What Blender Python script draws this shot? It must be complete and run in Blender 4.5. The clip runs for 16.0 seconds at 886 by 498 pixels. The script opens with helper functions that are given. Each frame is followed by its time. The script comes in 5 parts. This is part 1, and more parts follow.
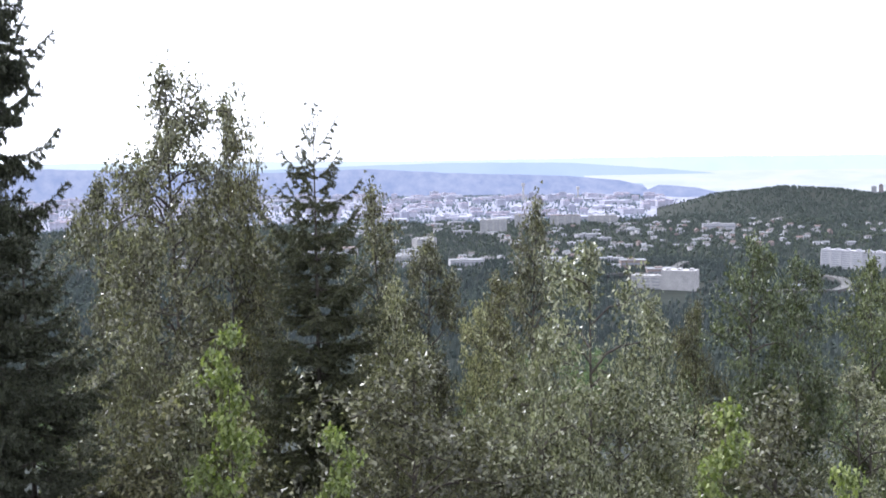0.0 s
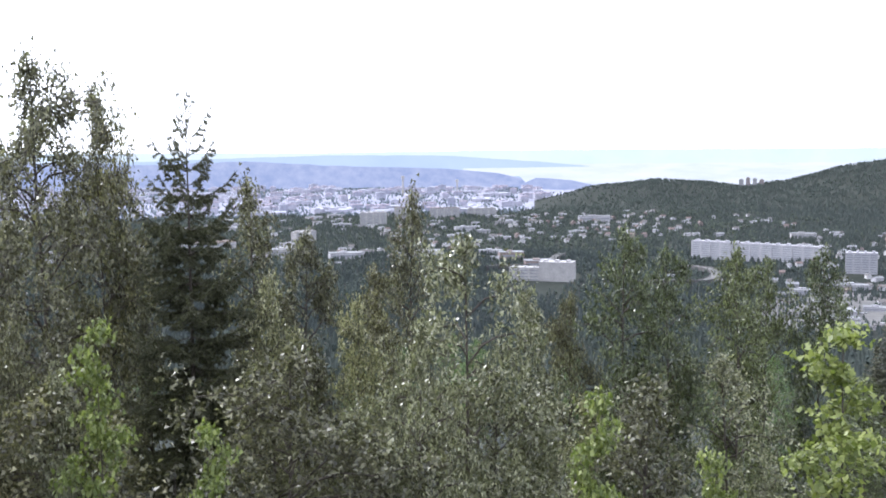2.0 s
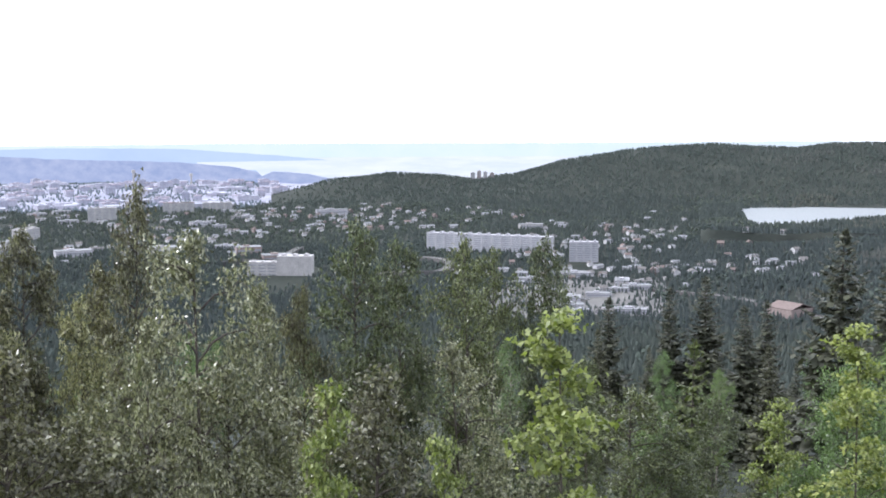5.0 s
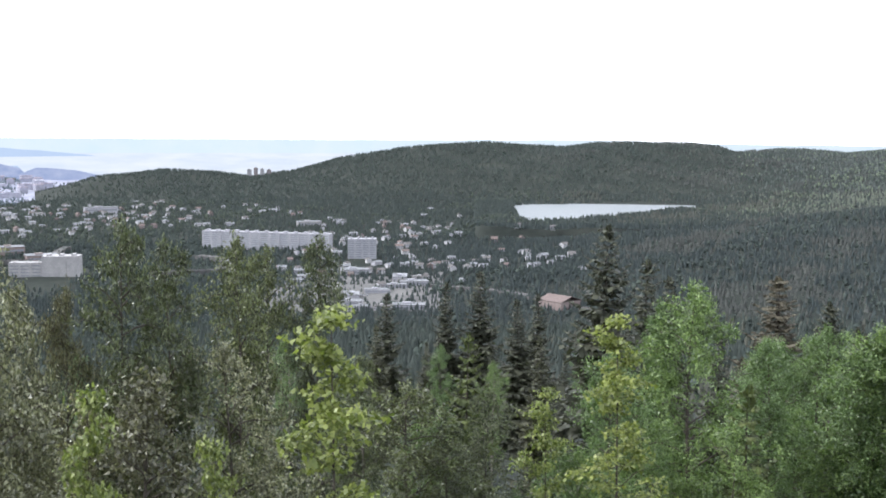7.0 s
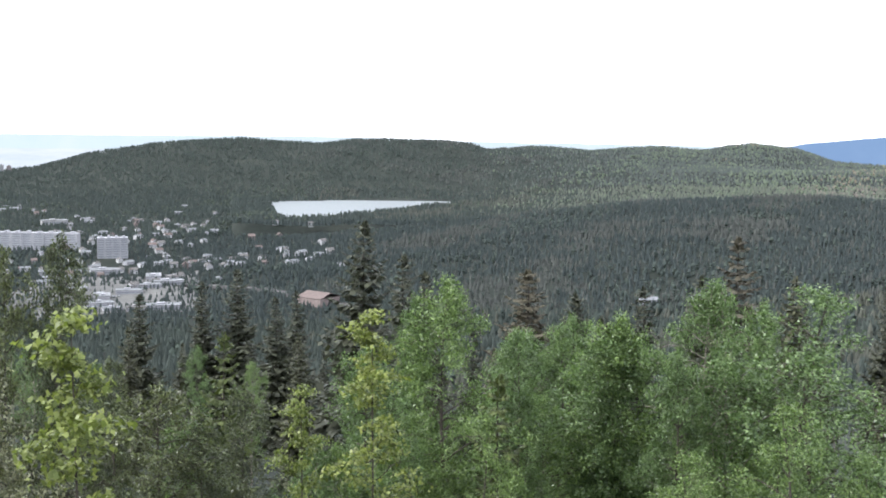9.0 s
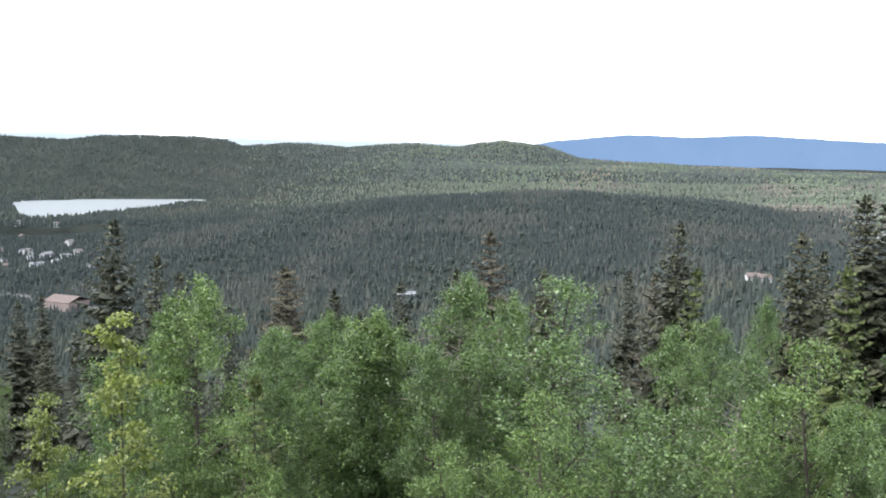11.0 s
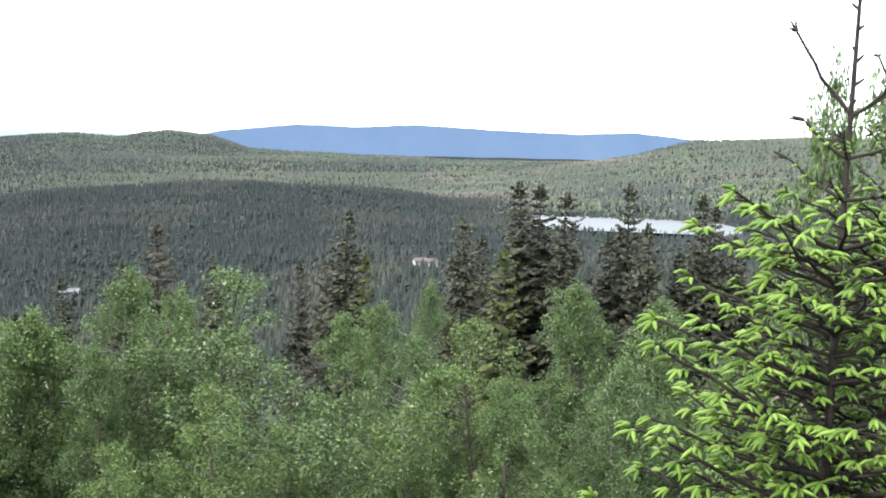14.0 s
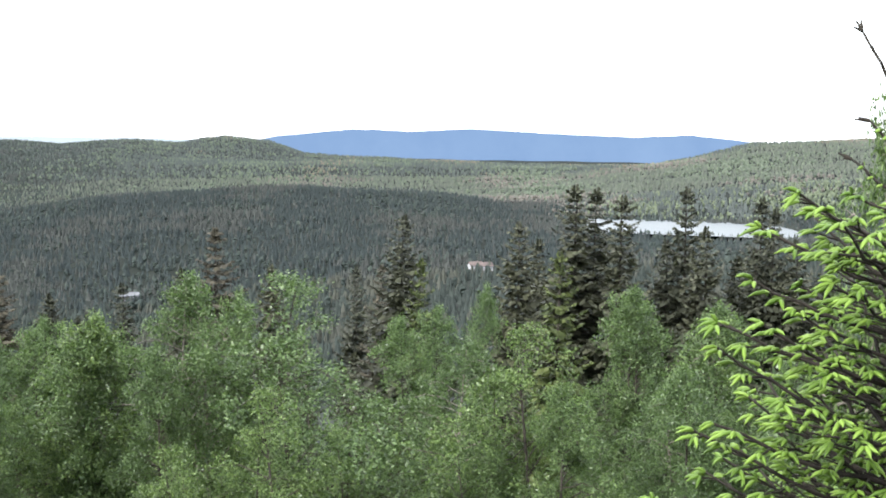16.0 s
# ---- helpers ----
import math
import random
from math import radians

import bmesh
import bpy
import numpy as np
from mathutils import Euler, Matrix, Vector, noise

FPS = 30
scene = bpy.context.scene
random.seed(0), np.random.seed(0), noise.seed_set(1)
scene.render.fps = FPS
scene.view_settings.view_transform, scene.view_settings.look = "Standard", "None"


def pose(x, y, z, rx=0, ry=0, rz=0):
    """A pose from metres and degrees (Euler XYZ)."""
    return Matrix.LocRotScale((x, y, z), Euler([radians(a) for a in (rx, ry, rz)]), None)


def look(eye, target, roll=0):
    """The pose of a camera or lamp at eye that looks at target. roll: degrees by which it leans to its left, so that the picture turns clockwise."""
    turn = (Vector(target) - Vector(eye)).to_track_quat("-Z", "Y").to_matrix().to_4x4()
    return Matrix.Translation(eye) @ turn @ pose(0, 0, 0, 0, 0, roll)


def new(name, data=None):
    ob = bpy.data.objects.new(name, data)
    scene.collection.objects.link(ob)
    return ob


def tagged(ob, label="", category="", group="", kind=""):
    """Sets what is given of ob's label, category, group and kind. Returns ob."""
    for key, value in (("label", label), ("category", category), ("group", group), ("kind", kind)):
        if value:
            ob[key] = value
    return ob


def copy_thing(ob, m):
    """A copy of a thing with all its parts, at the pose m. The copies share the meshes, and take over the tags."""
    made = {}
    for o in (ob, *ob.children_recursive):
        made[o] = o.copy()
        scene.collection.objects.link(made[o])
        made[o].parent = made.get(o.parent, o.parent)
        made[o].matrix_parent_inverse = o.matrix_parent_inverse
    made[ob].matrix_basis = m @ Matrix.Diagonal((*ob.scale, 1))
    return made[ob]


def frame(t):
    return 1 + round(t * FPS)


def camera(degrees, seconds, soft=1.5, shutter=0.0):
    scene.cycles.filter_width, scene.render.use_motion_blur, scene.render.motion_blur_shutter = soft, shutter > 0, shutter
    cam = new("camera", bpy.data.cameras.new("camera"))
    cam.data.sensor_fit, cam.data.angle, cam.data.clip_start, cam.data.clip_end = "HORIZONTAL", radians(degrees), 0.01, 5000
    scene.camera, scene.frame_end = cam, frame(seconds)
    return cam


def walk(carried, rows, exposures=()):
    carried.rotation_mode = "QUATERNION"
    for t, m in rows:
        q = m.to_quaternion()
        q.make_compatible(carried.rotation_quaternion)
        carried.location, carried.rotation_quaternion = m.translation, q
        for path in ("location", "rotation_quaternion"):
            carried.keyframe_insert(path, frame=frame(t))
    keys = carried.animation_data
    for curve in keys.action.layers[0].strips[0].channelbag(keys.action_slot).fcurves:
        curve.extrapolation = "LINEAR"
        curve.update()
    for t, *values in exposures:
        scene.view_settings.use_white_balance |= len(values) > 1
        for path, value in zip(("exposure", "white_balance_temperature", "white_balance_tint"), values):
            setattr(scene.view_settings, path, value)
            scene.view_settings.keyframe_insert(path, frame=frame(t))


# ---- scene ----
EYE = 12.0  # the lookout's eye height over the hilltop
cam = camera(42.83, 16.0, soft=1.8)

# seconds, bearing (clockwise from +y), pitch, roll
PATH = [
    (0.0, -29.755, -5.072, -0.930), (0.5, -28.443, -5.164, -0.865), (1.0, -26.966, -5.281, -0.805),
    (1.5, -25.291, -5.393, -0.729), (2.0, -23.655, -5.523, -0.660), (2.5, -21.792, -5.633, -0.694),
    (3.0, -19.784, -5.724, -0.718), (3.5, -17.622, -5.798, -0.677), (4.0, -15.340, -5.871, -0.565),
    (6.5, -2.060, -6.050, 0.117), (7.0, 0.895, -6.100, 0.308), (7.5, 3.968, -6.138, 0.527),
    (8.0, 7.055, -6.177, 0.710), (8.5, 10.094, -6.153, 0.790), (9.0, 13.169, -6.152, 0.832),
    (11.5, 28.478, -6.112, 1.164), (12.0, 31.522, -6.151, 1.211), (12.5, 34.572, -6.200, 1.215),
    (13.0, 37.632, -6.240, 1.231), (13.5, 40.216, -6.260, 1.321), (14.0, 42.047, -6.284, 1.301),
    (14.5, 43.370, -6.207, 1.304), (15.0, 43.477, -6.145, 1.299), (15.5, 42.106, -6.100, 1.246),
    (16.0, 39.237, -6.139, 0.869),
]


def stand(bearing, pitch, roll):
    """The camera held 0.4 m in front of the turning body."""
    b, p = radians(bearing), radians(pitch)
    eye = Vector((0.4 * math.sin(b), 0.4 * math.cos(b), EYE))
    way = Vector((math.sin(b) * math.cos(p), math.cos(b) * math.cos(p), math.sin(p)))
    return look(eye, eye + way, roll)


EXPOSURES = [(0.0, 1.35, 5800, 14), (4.0, 1.31, 5850, 13), (7.0, 1.18, 6000, 10), (9.0, 1.25, 6050, 8), (12.5, 1.34, 6100, 7), (16.0, 1.36, 6150, 7)]
walk(cam, [(t, stand(b, p, r)) for t, b, p, r in PATH], exposures=EXPOSURES)

# ---- sky and sun ----
SUN_BEARING, SUN_HEIGHT = -88.0, 42.0
world = bpy.data.worlds.new("sky")
scene.world = world
world.use_nodes = True
wn, wl = world.node_tree.nodes, world.node_tree.links
wn.clear()
w_out, w_bg, w_mix = wn.new("ShaderNodeOutputWorld"), wn.new("ShaderNodeBackground"), wn.new("ShaderNodeMix")
w_sky = wn.new("ShaderNodeTexSky")
w_sky.sky_type, w_sky.sun_disc = "NISHITA", False
w_sky.sun_elevation, w_sky.sun_rotation = radians(SUN_HEIGHT), radians(SUN_BEARING)
w_sky.air_density, w_sky.dust_density = 1.0, 2.5
w_co, w_map, w_noise, w_ramp = (wn.new("ShaderNodeTexCoord"), wn.new("ShaderNodeMapping"),
                               wn.new("ShaderNodeTexNoise"), wn.new("ShaderNodeValToRGB"))
w_map.inputs["Scale"].default_value = (1.6, 1.6, 9.0)
w_noise.inputs["Scale"].default_value, w_noise.inputs["Detail"].default_value = 2.4, 5.0
w_ramp.color_ramp.elements[0].position, w_ramp.color_ramp.elements[0].color = 0.30, (0.80, 0.80, 0.80, 1)
w_ramp.color_ramp.elements[1].position, w_ramp.color_ramp.elements[1].color = 0.46, (1, 1, 1, 1)
w_mix.data_type = "RGBA"
w_mix.inputs[7].default_value = (10.5, 10.6, 10.7, 1)  # thin bright cloud
wl.new(w_co.outputs["Generated"], w_map.inputs["Vector"])
wl.new(w_map.outputs["Vector"], w_noise.inputs["Vector"])
wl.new(w_noise.outputs["Fac"], w_ramp.inputs["Fac"])
wl.new(w_ramp.outputs["Color"], w_mix.inputs[0])
wl.new(w_sky.outputs["Color"], w_mix.inputs[6])
wl.new(w_mix.outputs[2], w_bg.inputs["Color"])
w_bg.inputs["Strength"].default_value = 0.105
wl.new(w_bg.outputs["Background"], w_out.inputs["Surface"])

sun_data = bpy.data.lights.new("sun", "SUN")
sun_data.energy, sun_data.angle, sun_data.color = 2.7, radians(5.0), (1.0, 0.95, 0.86)
sun = new("sun", sun_data)
sb, se = radians(SUN_BEARING), radians(SUN_HEIGHT)
sun.matrix_world = look((math.sin(sb) * math.cos(se) * 100, math.cos(sb) * math.cos(se) * 100, math.sin(se) * 100), (0, 0, 0))


# ---- materials ----
def shader(name):
    m = bpy.data.materials.new(name)
    m.use_nodes = True
    n, l = m.node_tree.nodes, m.node_tree.links
    return m, n, l, n["Principled BSDF"]


def ramp(n, stops):
    r = n.new("ShaderNodeValToRGB")
    e = r.color_ramp.elements
    while len(e) < len(stops):
        e.new(0.5)
    for el, (p, c) in zip(e, stops):
        el.position, el.color = p, (*c, 1)
    return r


def noise_tex(n, l, scale, detail=4.0, rough=0.55, coords="Object"):
    co, t = n.new("ShaderNodeTexCoord"), n.new("ShaderNodeTexNoise")
    t.inputs["Scale"].default_value, t.inputs["Detail"].default_value = scale, detail
    t.inputs["Roughness"].default_value = rough
    l.new(co.outputs[coords], t.inputs["Vector"])
    return t


def blend(n, l, a, b, fac, mode="MIX"):
    m = n.new("ShaderNodeMix")
    m.data_type, m.blend_type = "RGBA", mode
    for sock, v in ((m.inputs[6], a), (m.inputs[7], b), (m.inputs[0], fac)):
        if hasattr(v, "is_output"):
            l.new(v, sock)
        elif isinstance(v, tuple):
            sock.default_value = (*v, 1)
        else:
            sock.default_value = v
    return m.outputs[2]


def leaf_material(name, dark, mid, light, through_share=0.4, gloss=0.35, rough=0.45):
    """Foliage: hue by leaf and by tree, light let through."""
    m, n, l, p = shader(name)
    geo, info = n.new("ShaderNodeNewGeometry"), n.new("ShaderNodeObjectInfo")
    r = ramp(n, [(0.0, dark), (0.5, mid), (1.0, light)])
    l.new(geo.outputs["Random Per Island"], r.inputs["Fac"])
    tone = ramp(n, [(0.0, (0.84, 0.85, 0.84)), (0.5, (1, 1, 1)), (1.0, (1.18, 1.14, 0.96))])
    l.new(info.outputs["Random"], tone.inputs["Fac"])
    col = blend(n, l, r.outputs["Color"], tone.outputs["Color"], 1.0, "MULTIPLY")
    l.new(col, p.inputs["Base Color"])
    p.inputs["Roughness"].default_value = rough
    p.inputs["Specular IOR Level"].default_value = gloss
    tr, mx = n.new("ShaderNodeBsdfTranslucent"), n.new("ShaderNodeMixShader")
    l.new(blend(n, l, col, (1.04, 1.18, 0.62), 1.0, "MULTIPLY"), tr.inputs["Color"])
    mx.inputs[0].default_value = through_share
    l.new(p.outputs[0], mx.inputs[1])
    l.new(tr.outputs[0], mx.inputs[2])
    l.new(mx.outputs[0], n["Material Output"].inputs["Surface"])
    return m


def surface(name, stops, scale, rough=0.8, bump=0.0, bump_scale=None, spec=0.3, coords="Object", metal=0.0):
    """A surface with grain at two scales."""
    m, n, l, p = shader(name)
    big, fine = noise_tex(n, l, scale, 5, 0.6, coords), noise_tex(n, l, scale * 9, 3, 0.6, coords)
    r = ramp(n, stops)
    l.new(big.outputs["Fac"], r.inputs["Fac"])
    f = ramp(n, [(0.3, (0.75, 0.75, 0.75)), (0.7, (1.15, 1.15, 1.15))])
    l.new(fine.outputs["Fac"], f.inputs["Fac"])
    l.new(blend(n, l, r.outputs["Color"], f.outputs["Color"], 1.0, "MULTIPLY"), p.inputs["Base Color"])
    p.inputs["Roughness"].default_value, p.inputs["Specular IOR Level"].default_value = rough, spec
    p.inputs["Metallic"].default_value = metal
    if bump:
        b, t = n.new("ShaderNodeBump"), noise_tex(n, l, bump_scale or scale * 4, 4, 0.6, coords)
        b.inputs["Strength"].default_value = bump
        l.new(t.outputs["Fac"], b.inputs["Height"])
        l.new(b.outputs["Normal"], p.inputs["Normal"])
    return m


# dark and bright leaf tones also stand for shade in the crown and glints
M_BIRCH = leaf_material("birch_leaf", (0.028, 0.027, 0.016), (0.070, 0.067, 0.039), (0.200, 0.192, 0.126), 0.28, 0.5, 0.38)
# the grey here and in M_BIRCH is backlit leaf sheen put into the colour
M_BIRCH_SHEEN = leaf_material("birch_leaf_sheen", (0.048, 0.049, 0.029), (0.123, 0.125, 0.070), (0.317, 0.313, 0.221), 0.28, 0.65, 0.34)
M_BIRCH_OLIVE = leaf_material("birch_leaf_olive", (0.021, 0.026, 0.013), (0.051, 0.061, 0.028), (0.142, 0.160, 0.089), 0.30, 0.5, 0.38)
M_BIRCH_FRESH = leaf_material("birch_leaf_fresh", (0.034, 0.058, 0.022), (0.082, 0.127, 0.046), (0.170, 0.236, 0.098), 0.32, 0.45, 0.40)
M_MAPLE = leaf_material("maple_leaf", (0.073, 0.093, 0.028), (0.133, 0.160, 0.048), (0.228, 0.254, 0.090), 0.38, 0.35)
M_NEEDLE = leaf_material("spruce_needle", (0.023, 0.025, 0.018), (0.044, 0.047, 0.033), (0.080, 0.084, 0.058), 0.18, 0.3, 0.55)
M_NEEDLE_NEW = leaf_material("spruce_needle_fresh", (0.075, 0.135, 0.022), (0.125, 0.210, 0.036), (0.200, 0.305, 0.066), 0.3, 0.35, 0.45)
M_NEEDLE_DRY = leaf_material("spruce_needle_dry", (0.040, 0.036, 0.030), (0.060, 0.055, 0.046), (0.088, 0.081, 0.068), 0.12, 0.2, 0.7)
M_NEEDLE_MID = leaf_material("spruce_needle_green", (0.038, 0.050, 0.018), (0.066, 0.082, 0.028), (0.112, 0.132, 0.046), 0.25, 0.25, 0.6)
M_NEEDLE_YOUNG = leaf_material("spruce_needle_young", (0.022, 0.025, 0.017), (0.044, 0.048, 0.031), (0.082, 0.086, 0.055), 0.16, 0.3, 0.55)
M_BARK = surface("bark_grey_brown", [(0.3, (0.024, 0.020, 0.017)), (0.7, (0.075, 0.062, 0.052))], 14, 0.9, 0.5, 40)
M_BARK_YOUNG = surface("bark_young_spruce", [(0.3, (0.012, 0.010, 0.008)), (0.7, (0.036, 0.029, 0.023))], 22, 0.9, 0.5, 70)
M_BIRCHBARK = surface("bark_birch", [(0.36, (0.035, 0.028, 0.024)), (0.48, (0.20, 0.17, 0.15)), (0.8, (0.36, 0.32, 0.29))], 7, 0.75, 0.3, 40)
# blue-grey distance haze is mixed into most of these crown colours
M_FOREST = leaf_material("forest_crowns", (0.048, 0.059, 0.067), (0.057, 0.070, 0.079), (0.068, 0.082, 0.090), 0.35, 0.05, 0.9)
M_FOREST_HAZED = leaf_material("forest_crowns_hazed", (0.108, 0.122, 0.125), (0.127, 0.143, 0.143), (0.149, 0.166, 0.161), 0.35, 0.05, 0.9)
M_FOREST_FRONT = leaf_material("forest_crowns_light_haze", (0.072, 0.078, 0.082), (0.085, 0.091, 0.095), (0.102, 0.109, 0.110), 0.35, 0.05, 0.9)
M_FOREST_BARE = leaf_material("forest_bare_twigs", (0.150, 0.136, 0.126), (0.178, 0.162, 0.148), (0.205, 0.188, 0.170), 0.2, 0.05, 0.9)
# broadleaf crowns with the sun on the far ridges painted in as paler green
M_FOREST_SUNLIT = leaf_material("forest_broadleaf_sunlit", (0.144, 0.170, 0.136), (0.170, 0.200, 0.156), (0.202, 0.235, 0.179), 0.35, 0.05, 0.9)
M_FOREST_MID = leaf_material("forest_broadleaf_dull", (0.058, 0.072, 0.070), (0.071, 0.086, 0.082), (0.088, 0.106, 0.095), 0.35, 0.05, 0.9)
M_GROUND = surface("forest_floor", [(0.3, (0.013, 0.017, 0.015)), (0.52, (0.020, 0.024, 0.021)), (0.75, (0.032, 0.035, 0.029))],
                   0.012, 0.95, 0.2, 0.2, 0.1)
M_PLASTER = surface("pale_plaster", [(0.3, (0.23, 0.225, 0.235)), (0.7, (0.33, 0.32, 0.325))], 0.12, 0.85)
M_WHITE = surface("white_painted_wall", [(0.3, (0.32, 0.32, 0.34)), (0.7, (0.46, 0.45, 0.46))], 0.12, 0.8)
M_CONCRETE = surface("pale_concrete", [(0.3, (0.25, 0.25, 0.28)), (0.7, (0.33, 0.325, 0.35))], 0.1, 0.85)
M_ROOF_DARK = surface("dark_roof_felt", [(0.3, (0.06, 0.058, 0.06)), (0.7, (0.13, 0.12, 0.12))], 0.3, 0.8)
M_ROOF_GREY = surface("grey_metal_roof", [(0.35, (0.075, 0.08, 0.09)), (0.65, (0.22, 0.22, 0.24))], 0.03, 0.6, spec=0.25)
M_ROOF_RED = surface("red_roof_tiles", [(0.3, (0.110, 0.086, 0.083)), (0.7, (0.150, 0.120, 0.115))], 0.4, 0.9, spec=0.1)
M_WINDOW = surface("dark_window_glass", [(0.3, (0.15, 0.16, 0.19)), (0.7, (0.20, 0.21, 0.24))], 0.3, 0.35, spec=0.3)
M_ASPHALT = surface("pale_dusty_asphalt", [(0.3, (0.050, 0.051, 0.052)), (0.7, (0.115, 0.11, 0.11))], 0.02, 0.9)
M_WOODWALL = surface("painted_wood_wall", [(0.3, (0.14, 0.11, 0.11)), (0.7, (0.22, 0.18, 0.17))], 0.3, 0.8)


# city base colours with the pale lilac-blue haze of distance mixed in
M_HAZE_STREETS = surface("hazed_city_ground", [(0.3, (0.14, 0.15, 0.205)), (0.7, (0.22, 0.22, 0.28))], 0.008, 0.9)
M_HAZE_WALL = surface("hazed_pale_walls", [(0.3, (0.24, 0.24, 0.30)), (0.7, (0.35, 0.345, 0.40))], 0.02, 0.9)
M_HAZE_GREY = surface("hazed_grey_facades", [(0.3, (0.20, 0.21, 0.27)), (0.7, (0.30, 0.30, 0.36))], 0.02, 0.9)
M_HAZE_ROOF = surface("hazed_pale_roofs", [(0.3, (0.16, 0.17, 0.22)), (0.7, (0.33, 0.33, 0.39))], 0.012, 0.8)
M_HAZE_RED = surface("hazed_red_roofs", [(0.3, (0.19, 0.16, 0.20)), (0.7, (0.26, 0.215, 0.25))], 0.02, 0.8)
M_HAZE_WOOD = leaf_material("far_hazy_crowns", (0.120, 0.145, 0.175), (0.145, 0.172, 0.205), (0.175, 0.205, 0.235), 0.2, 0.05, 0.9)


def water_material(name, tint):
    m, n, l, p = shader(name)
    p.inputs["Base Color"].default_value = (*tint, 1)
    p.inputs["Roughness"].default_value, p.inputs["IOR"].default_value = 0.42, 1.33
    t = noise_tex(n, l, 0.09, 4, 0.6)
    b = n.new("ShaderNodeBump")
    b.inputs["Strength"].default_value, b.inputs["Distance"].default_value = 0.5, 1.5
    l.new(t.outputs["Fac"], b.inputs["Height"])
    l.new(b.outputs["Normal"], p.inputs["Normal"])
    return m


M_WATER = water_material("lake_water", (0.10, 0.112, 0.125))


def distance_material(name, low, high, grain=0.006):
    """A plain glowing backdrop of far land or water, seen only as a tone with its haze put in."""
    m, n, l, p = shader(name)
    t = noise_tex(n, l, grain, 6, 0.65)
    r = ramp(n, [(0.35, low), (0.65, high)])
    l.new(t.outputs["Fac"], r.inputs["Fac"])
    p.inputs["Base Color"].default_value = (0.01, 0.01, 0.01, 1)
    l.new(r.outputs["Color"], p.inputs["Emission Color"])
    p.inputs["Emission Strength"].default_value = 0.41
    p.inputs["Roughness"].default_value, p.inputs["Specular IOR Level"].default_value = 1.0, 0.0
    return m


# these blue and white tones hold the haze of distance, and glow
M_FAR_BLUE = distance_material("far_hazed_mountain", (0.25, 0.385, 0.635), (0.29, 0.43, 0.68), 0.003)
M_FAR_PALE = distance_material("far_hazed_shore", (0.55, 0.67, 0.88), (0.61, 0.73, 0.92), 0.003)
M_FAR_FAINT = distance_material("far_hazed_skyline", (0.80, 0.92, 1.0), (0.87, 0.95, 1.0))
M_FJORD = distance_material("far_glowing_fjord", (0.80, 0.86, 0.97), (0.95, 0.97, 1.0))
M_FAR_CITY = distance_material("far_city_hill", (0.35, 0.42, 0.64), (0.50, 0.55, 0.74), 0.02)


# ---- small makers ----
def quick_mesh(name, verts, faces, material, smooth=False):
    me = bpy.data.meshes.new(name)
    verts, faces = np.asarray(verts, np.float32), np.asarray(faces, np.int32)
    k = faces.shape[1]
    me.vertices.add(len(verts))
    me.vertices.foreach_set("co", verts.ravel())
    me.loops.add(faces.size)
    me.loops.foreach_set("vertex_index", faces.ravel())
    me.polygons.add(len(faces))
    me.polygons.foreach_set("loop_start", np.arange(0, faces.size, k, dtype=np.int32))
    me.polygons.foreach_set("use_smooth", np.full(len(faces), smooth))
    me.update(calc_edges=True)
    me.validate()
    me.materials.append(material)
    return me


def part(name, bm, material, parent, label="", smooth=False):
    """A bmesh or a finished mesh as one object under a thing."""
    if isinstance(bm, bmesh.types.BMesh):
        me = bpy.data.meshes.new(name)
        bm.to_mesh(me)
        bm.free()
        me.materials.append(material)
        for f in me.polygons:
            f.use_smooth = smooth
    else:
        me = bm
    ob = new(name, me)
    ob.parent = parent
    return tagged(ob, label)


def at(bearing, distance, z):
    b = radians(bearing)
    return Vector((math.sin(b) * distance, math.cos(b) * distance, z))


